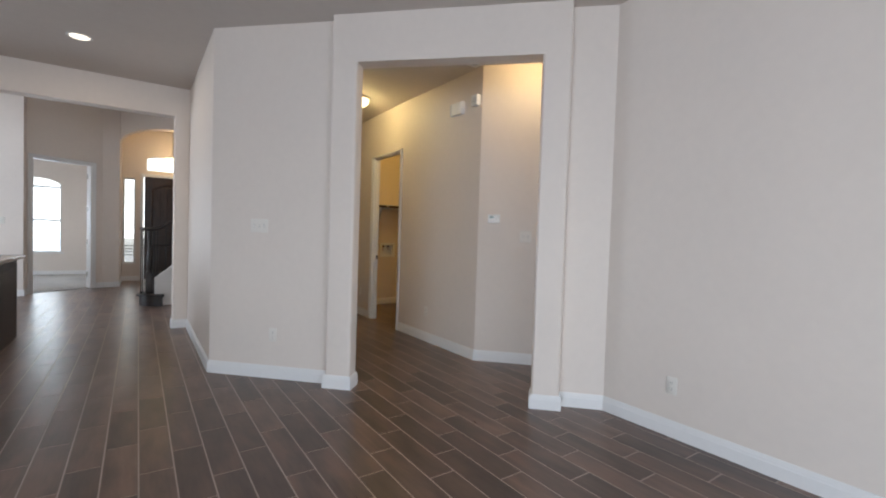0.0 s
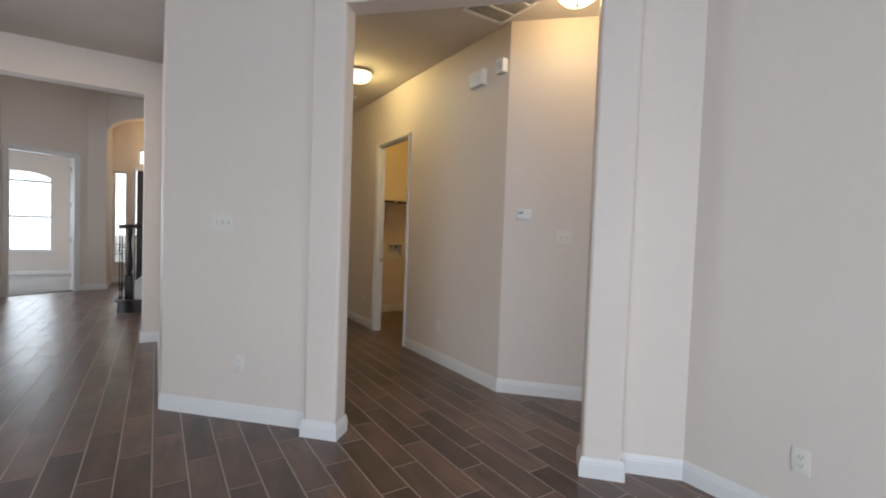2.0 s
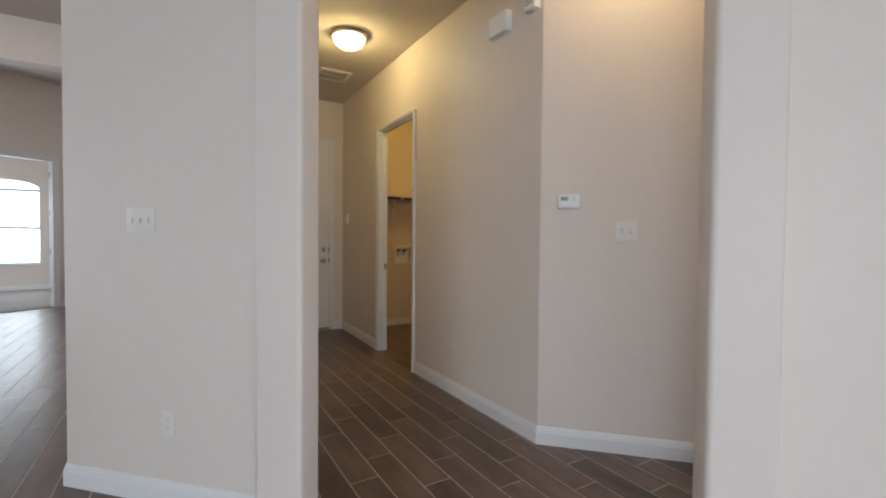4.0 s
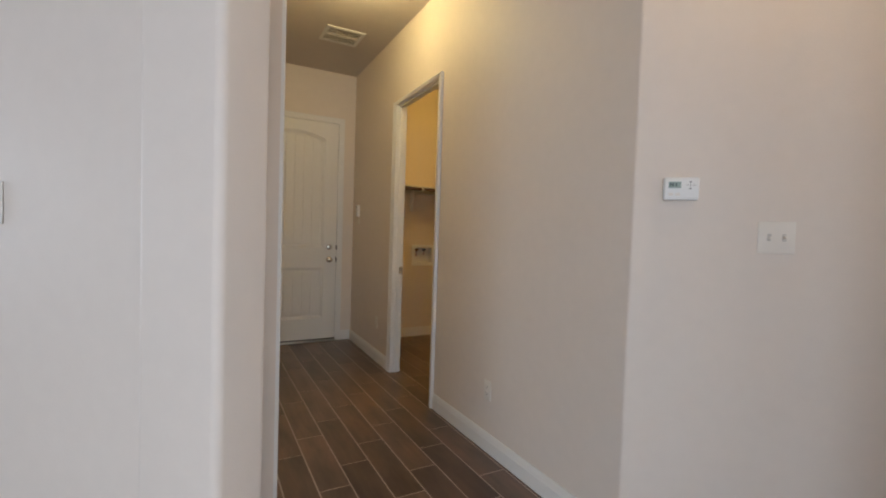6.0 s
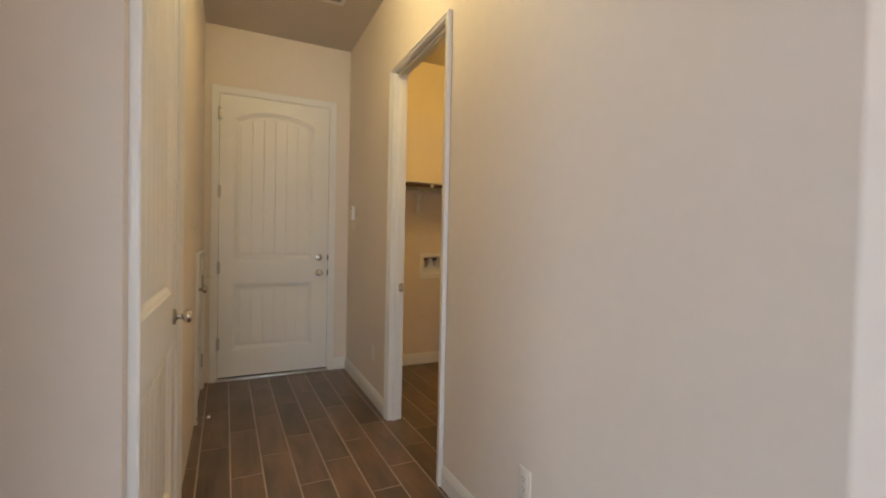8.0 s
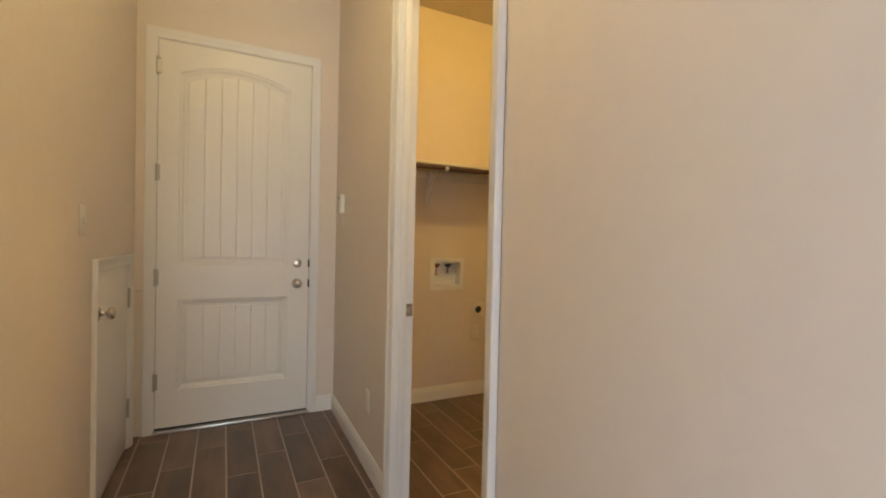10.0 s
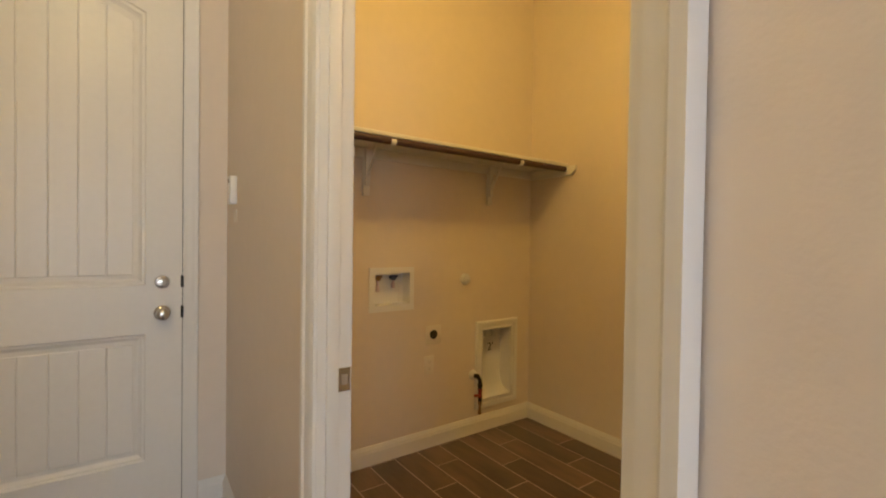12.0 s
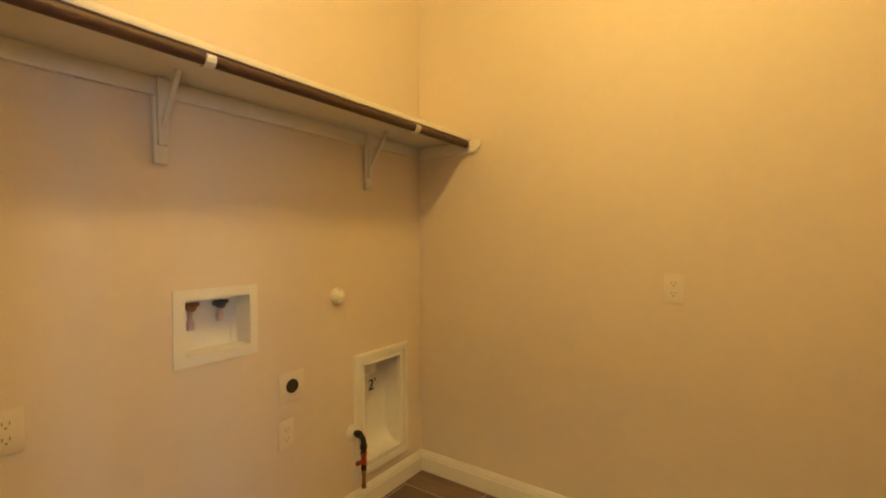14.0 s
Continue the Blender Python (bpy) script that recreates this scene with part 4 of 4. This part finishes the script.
for k in range(4):
    x = 0.62 + 0.26 * k
    part("riser", box(x, x + 0.018, 9.58, 10.45, 0.18 + 0.18 * k, 0.33 + 0.18 * k), TRIM, st)
    part("tread", box(x - 0.025, x + 0.28, 9.58, 10.45, 0.3305 + 0.18 * k, 0.360 + 0.18 * k, 0.008), ESPRESSO, st)
bm = bmesh.new()
curb = [(0.27, 0.0), (1.58, 0.0), (1.58, 1.52), (0.27, 0.44)]
a = [bm.verts.new((x, 9.405, z)) for x, z in curb]
b = [bm.verts.new((x, 9.535, z)) for x, z in curb]
bm.faces.new(a)
bm.faces.new(b[::-1])
for i in range(4):
    j = (i + 1) % 4
    bm.faces.new((a[i], a[j], b[j], b[i]))
part("curb", bm, TRIM, st, "white painted sloped stair curb", smooth=False)
newel = part("newel_post", box(0.150, 0.250, 9.50, 9.60, 0.180, 0.520, 0.005), ESPRESSO, st, "dark turned newel post")
bm = lathe([(0.045, 0.52), (0.050, 0.53), (0.040, 0.55), (0.030, 0.56), (0.040, 0.60), (0.047, 0.68), (0.042, 0.78), (0.030, 0.90), (0.024, 0.99), (0.030, 1.01), (0.022, 1.03), (0.036, 1.10), (0.038, 1.205)], 20)
bmesh.ops.translate(bm, vec=(0.20, 9.55, 0), verts=bm.verts)
part("turned_shaft", bm, ESPRESSO, newel)
bm = lathe([(0.0, 1.20), (0.085, 1.20), (0.105, 1.212), (0.110, 1.230), (0.105, 1.248), (0.085, 1.258), (0.0, 1.260)], 28, cap=False)
bmesh.ops.translate(bm, vec=(0.175, 9.56, 0), verts=bm.verts)
part("volute", bm, ESPRESSO, st, "dark wooden handrail volute")
part("handrail", tube([(0.20, 9.50, 1.232), (0.34, 9.465, 1.250), (0.50, 9.47, 1.36), (1.56, 9.47, 2.22)], 0.030, 12), ESPRESSO, st)
for x, y, z0, z1 in ((0.085, 9.60, 0.18, 1.205), (0.110, 9.68, 0.18, 1.205), (0.265, 9.62, 0.18, 1.21), (0.300, 9.47, 0.455, 1.23), (0.42, 9.47, 0.555, 1.30), (0.54, 9.47, 0.655, 1.38), (0.66, 9.47, 0.755, 1.48)):
    bl = part("baluster", box(x - 0.007, x + 0.007, y - 0.007, y + 0.007, z0, z1), IRON, st, "black iron baluster")
    part("shoe", box(x - 0.014, x + 0.014, y - 0.014, y + 0.014, z0, z0 + 0.025, 0.003, 1), IRON, bl)

# ---- entry ----
fd = thing("door_5", on_wall(0.16, 13.50, 0, 0), "dark stained wooden front door with panels", "door", "", "structure")
plank_door(fd, 0.92, 0.02, 2.43, [(0.14, 0.78, 0.20, 0.85, 0.0), (0.14, 0.78, 1.05, 2.14, 0.12)], boards=4, wood=DOORWOOD)
part("casing", casing_bm(-0.02, 0.94, 0, 2.44, scale=0.9), TRIM, fd)
fd.matrix_world = on_wall(0.16, 13.4495, 0, 0)
add_knob(fd, 0.85, 0.95)


def glazed(name, x0, x1, z0, z1, y, label, rails=(), mullions=(), depth=0.06):
    t = thing(name, on_wall((x0 + x1) / 2, y, z0, 0), label, "window", "", "structure")
    w, h = (x1 - x0) / 2, z1 - z0
    bm = bmesh.new()
    holed(bm, -w, w, 0, h, [(-w + 0.035, w - 0.035, 0.035, h - 0.035)], lambda b, a, c, u, v: add_box(b, a, c, 0.05, 0.05 + depth, u, v))
    part("window_frame", bm, TRIM, t, smooth=False)
    for r in rails:
        part("rail", box(-w + 0.035, w - 0.035, 0.048, 0.05 + depth, r - z0 - 0.030, r - z0 + 0.030), TRIM, t)
    for mu in mullions:
        part("mullion", box(mu - 0.02, mu + 0.02, 0.052, 0.05 + depth, 0.035, h - 0.035), TRIM, t)
    pane = part("pane", box(-w + 0.03, w - 0.03, 0.075, 0.080, 0.03, h - 0.03), GLASS, t)
    pane.visible_shadow = False
    return t


glazed("window_1", -0.25, -0.005, 0.40, 2.38, 13.45, "tall narrow sidelight window beside the front door")
glazed("window_2", 0.18, 1.08, 2.56, 2.94, 13.45, "low transom window over the front door")
win = glazed("window_3", -3.02, -1.52, 0.565, 2.41, 15.3, "arched white study window with two sashes", rails=(1.352, 2.165), mullions=(0.0,))
part("window_sill", box(-0.80, 0.80, -0.03, 0.05, -0.03, 0.0, 0.005), TRIM, win)
for nm, x0, x1 in (("window_4", -0.7, 1.9), ("window_5", -3.9, -1.3)):
    t = thing(nm, on_wall((x0 + x1) / 2, -4.0, 0.55, 180), "wide white great room window", "window", "", "structure")
    bm = bmesh.new()
    holed(bm, -1.3, 1.3, 0, 1.9, [(-1.26, -0.02, 0.04, 1.86), (0.02, 1.26, 0.04, 1.86)], lambda b, a, c, u, v: add_box(b, a, c, 0.06, 0.11, u, v))
    part("window_frame", bm, TRIM, t, smooth=False)

pd = thing("pendant_lamp", pose(0.69, 13.0, 0), "lit bowl pendant lamp on a thin rod", "pendant lamp")
part("rod", tube([(0, 0, 2.96), (0, 0, HIGH)], 0.006, 8), BRONZE, pd)
bm = lathe([(0.0, HIGH - 0.03), (0.05, HIGH - 0.02), (0.06, HIGH)], 20, cap=False)
part("canopy", bm, BRONZE, pd)
bm = lathe([(0.165, 2.85)] + [(0.165 * math.cos(a), 2.85 - 0.12 * math.sin(a)) for a in [math.pi / 2 * k / 7 for k in range(1, 7)]] + [(0.0, 2.73)], 28, cap=False)
g = part("shade", bm, BULB, pd, "lit glass bowl")
g.visible_shadow = False
for k in range(3):
    a = math.tau * k / 3
    part("arm", tube([(0.165 * math.cos(a), 0.165 * math.sin(a), 2.85), (0, 0, 2.97)], 0.004, 6), BRONZE, pd)

# study doorway trim
ang = math.degrees(math.atan2(sd.y, sd.x))
p = SP + sd * SA - sn * 0.0005
sdw = thing("door_frame_study", pose(p.x, p.y, 0, 0, 0, ang), "white moulded study doorway trim with hinges", "door frame", "", "structure")
SWD = SB - SA
part("casing", casing_bm(-0.006, SWD + 0.006, 0, 2.436), TRIM, sdw)
part("jamb", box(0.0, 0.012, -0.001, 0.131, 0, 2.44), TRIM, sdw)
part("jamb", box(SWD - 0.012, SWD, -0.001, 0.131, 0, 2.44), TRIM, sdw)
part("jamb", box(0.012, SWD - 0.012, -0.001, 0.131, 2.428, 2.44), TRIM, sdw)
for z in (0.28, 0.93, 1.58, 2.22):
    part("hinge", box(SWD - 0.016, SWD - 0.0118, 0.090, 0.130, z - 0.05, z + 0.05), STEEL, sdw)

# kitchen island at the edge of view
isl = thing("kitchen_island", pose(-1.06, 0, 0), "dark espresso kitchen island with pale stone counter", "kitchen island")
part("cabinet_body", box(-1.10, 0.0, 5.6, 7.62, 0.0, 0.868, 0.004), ESPRESSO, isl)
part("end_panel", box(0.0005, 0.010, 5.75, 7.47, 0.12, 0.78, 0.003), ESPRESSO, isl)
part("countertop", box(-1.15, 0.055, 5.5, 7.72, 0.8685, 0.905, 0.008), STONE, isl, "pale speckled stone counter")

porch = link("porch_ceiling", box(-1.4, 2.8, 13.63, 16.4, 3.42, 3.52), CEIL)
tagged(porch, "shaded beige porch ceiling outside the entry", "ceiling", "", "structure")

# porch rail and a lamp post outside
rail = thing("porch_rail", pose(-0.2, 15.4, -0.25), "thin dark porch railing outside the sidelight", "railing")
for z in (0.75, 0.83, 0.91, 0.99):
    part("rail", box(-0.5, 0.55, -0.01, 0.01, z - 0.012, z + 0.012), STEEL, rail)
for x in (-0.5, 0.55):
    part("post", box(x - 0.02, x + 0.02, -0.02, 0.02, 0.0, 1.05), STEEL, rail)
post = thing("street_lamp", pose(-5.1, 26.0, -0.25), "slim grey street lamp post outside", "street lamp")
part("post", lathe([(0.06, 0.0), (0.05, 0.4), (0.04, 3.2)], 12), STEEL, post)
part("lantern", lathe([(0.05, 3.2), (0.13, 3.3), (0.15, 3.6), (0.02, 3.75)], 12), STEEL, post)

bd = link("backdrop", box(-70, 50, 70, 70.2, -0.3, 45), glow("bright_hazy_distance", (0.93, 0.97, 1.0), 2.6))
tagged(bd, "bright hazy white sky and distance", "backdrop", "", "structure")

# ---- ground outside, carpet, and the plank floor ----
ground = link("ground", box(-400, 400, -400, 400, -0.45, -0.25), GROUND)
tagged(ground, "pale bare ground of a new housing lot", "ground", "", "structure")
bm = prism([(-5.0, 11.48), (-1.725, 11.48), (-1.64, 11.57), tuple(SQ + sn * 0.05), (-0.65, 12.40), (-0.65, 15.3), (-5.0, 15.3)], 0.0, 0.014)
tagged(link("carpet", bm, CARPET), "beige cut-pile carpet in the study", "carpet", "", "structure")

floor = link("floor", box(-5.1, 5.04, -4.1, 13.6, -0.20, -0.0012), GROUT)
tagged(floor, "brown wood-look porcelain plank tiles with tan grout", "floor", "", "structure")
PITCH, LONG, STEP, X0, Y0 = 0.1564, 0.592, 0.196, 0.054, 0.044
near, far = [], []
for k in range(-33, 32):
    x = X0 + PITCH * (k + 0.5)
    y = Y0 + STEP * k
    y -= LONG * math.floor((y + 4.0) / LONG)
    while y < 13.5:
        c = (x, y - LONG / 2)
        inside = -0.6 < x < 4.95 and 2.1 < c[1] < 8.3
        walked = inside and (x > c[1] * -1 + 3.6) and not (x > 3.0 and c[1] < 3.0) and not (x > 3.2 and 3.9 < c[1] < 5.5) and not (x < 1.6 and c[1] > 5.4 and x > 0.6)
        (near if walked else far).append(c)
        y += LONG
near.sort(key=lambda c: (c[0] - 1.9) ** 2 + (c[1] - 5.0) ** 2)
far += near[300:]
near = near[:300]
tw, tl, ch, th = PITCH / 2 - 0.0035, LONG / 2 - 0.0035, 0.0010, 0.009
tv = [(sx * (tw - d), sy * (tl - d), z) for z, d in ((-th, 0), (-ch, 0), (0, ch)) for sx, sy in ((-1, -1), (1, -1), (1, 1), (-1, 1))]
tf = [(8, 9, 10, 11)] + [(r * 4 + i, r * 4 + (i + 1) % 4, r * 4 + 4 + (i + 1) % 4, r * 4 + 4 + i) for r in (0, 1) for i in range(4)]
tile_mesh = bpy.data.meshes.new("tile")
tile_mesh.from_pydata(tv, [], tf)
tile_mesh.materials.append(TILE)
for x, y in near:
    ob = new("tile", tile_mesh)
    ob.parent = floor
    ob.location = (x, y, 0)
vs, fs = [], []
for x, y in far:
    n = len(vs)
    vs += [(x + a, y + b, c) for a, b, c in tv]
    fs += [tuple(n + i for i in f) for f in tf]
me = bpy.data.meshes.new("tile_field")
me.from_pydata(vs, [], fs)
me.materials.append(TILE_FAR)
ob = new("tile_field", me)
ob.parent = floor
tagged(ob, "", "", "", "stuff")
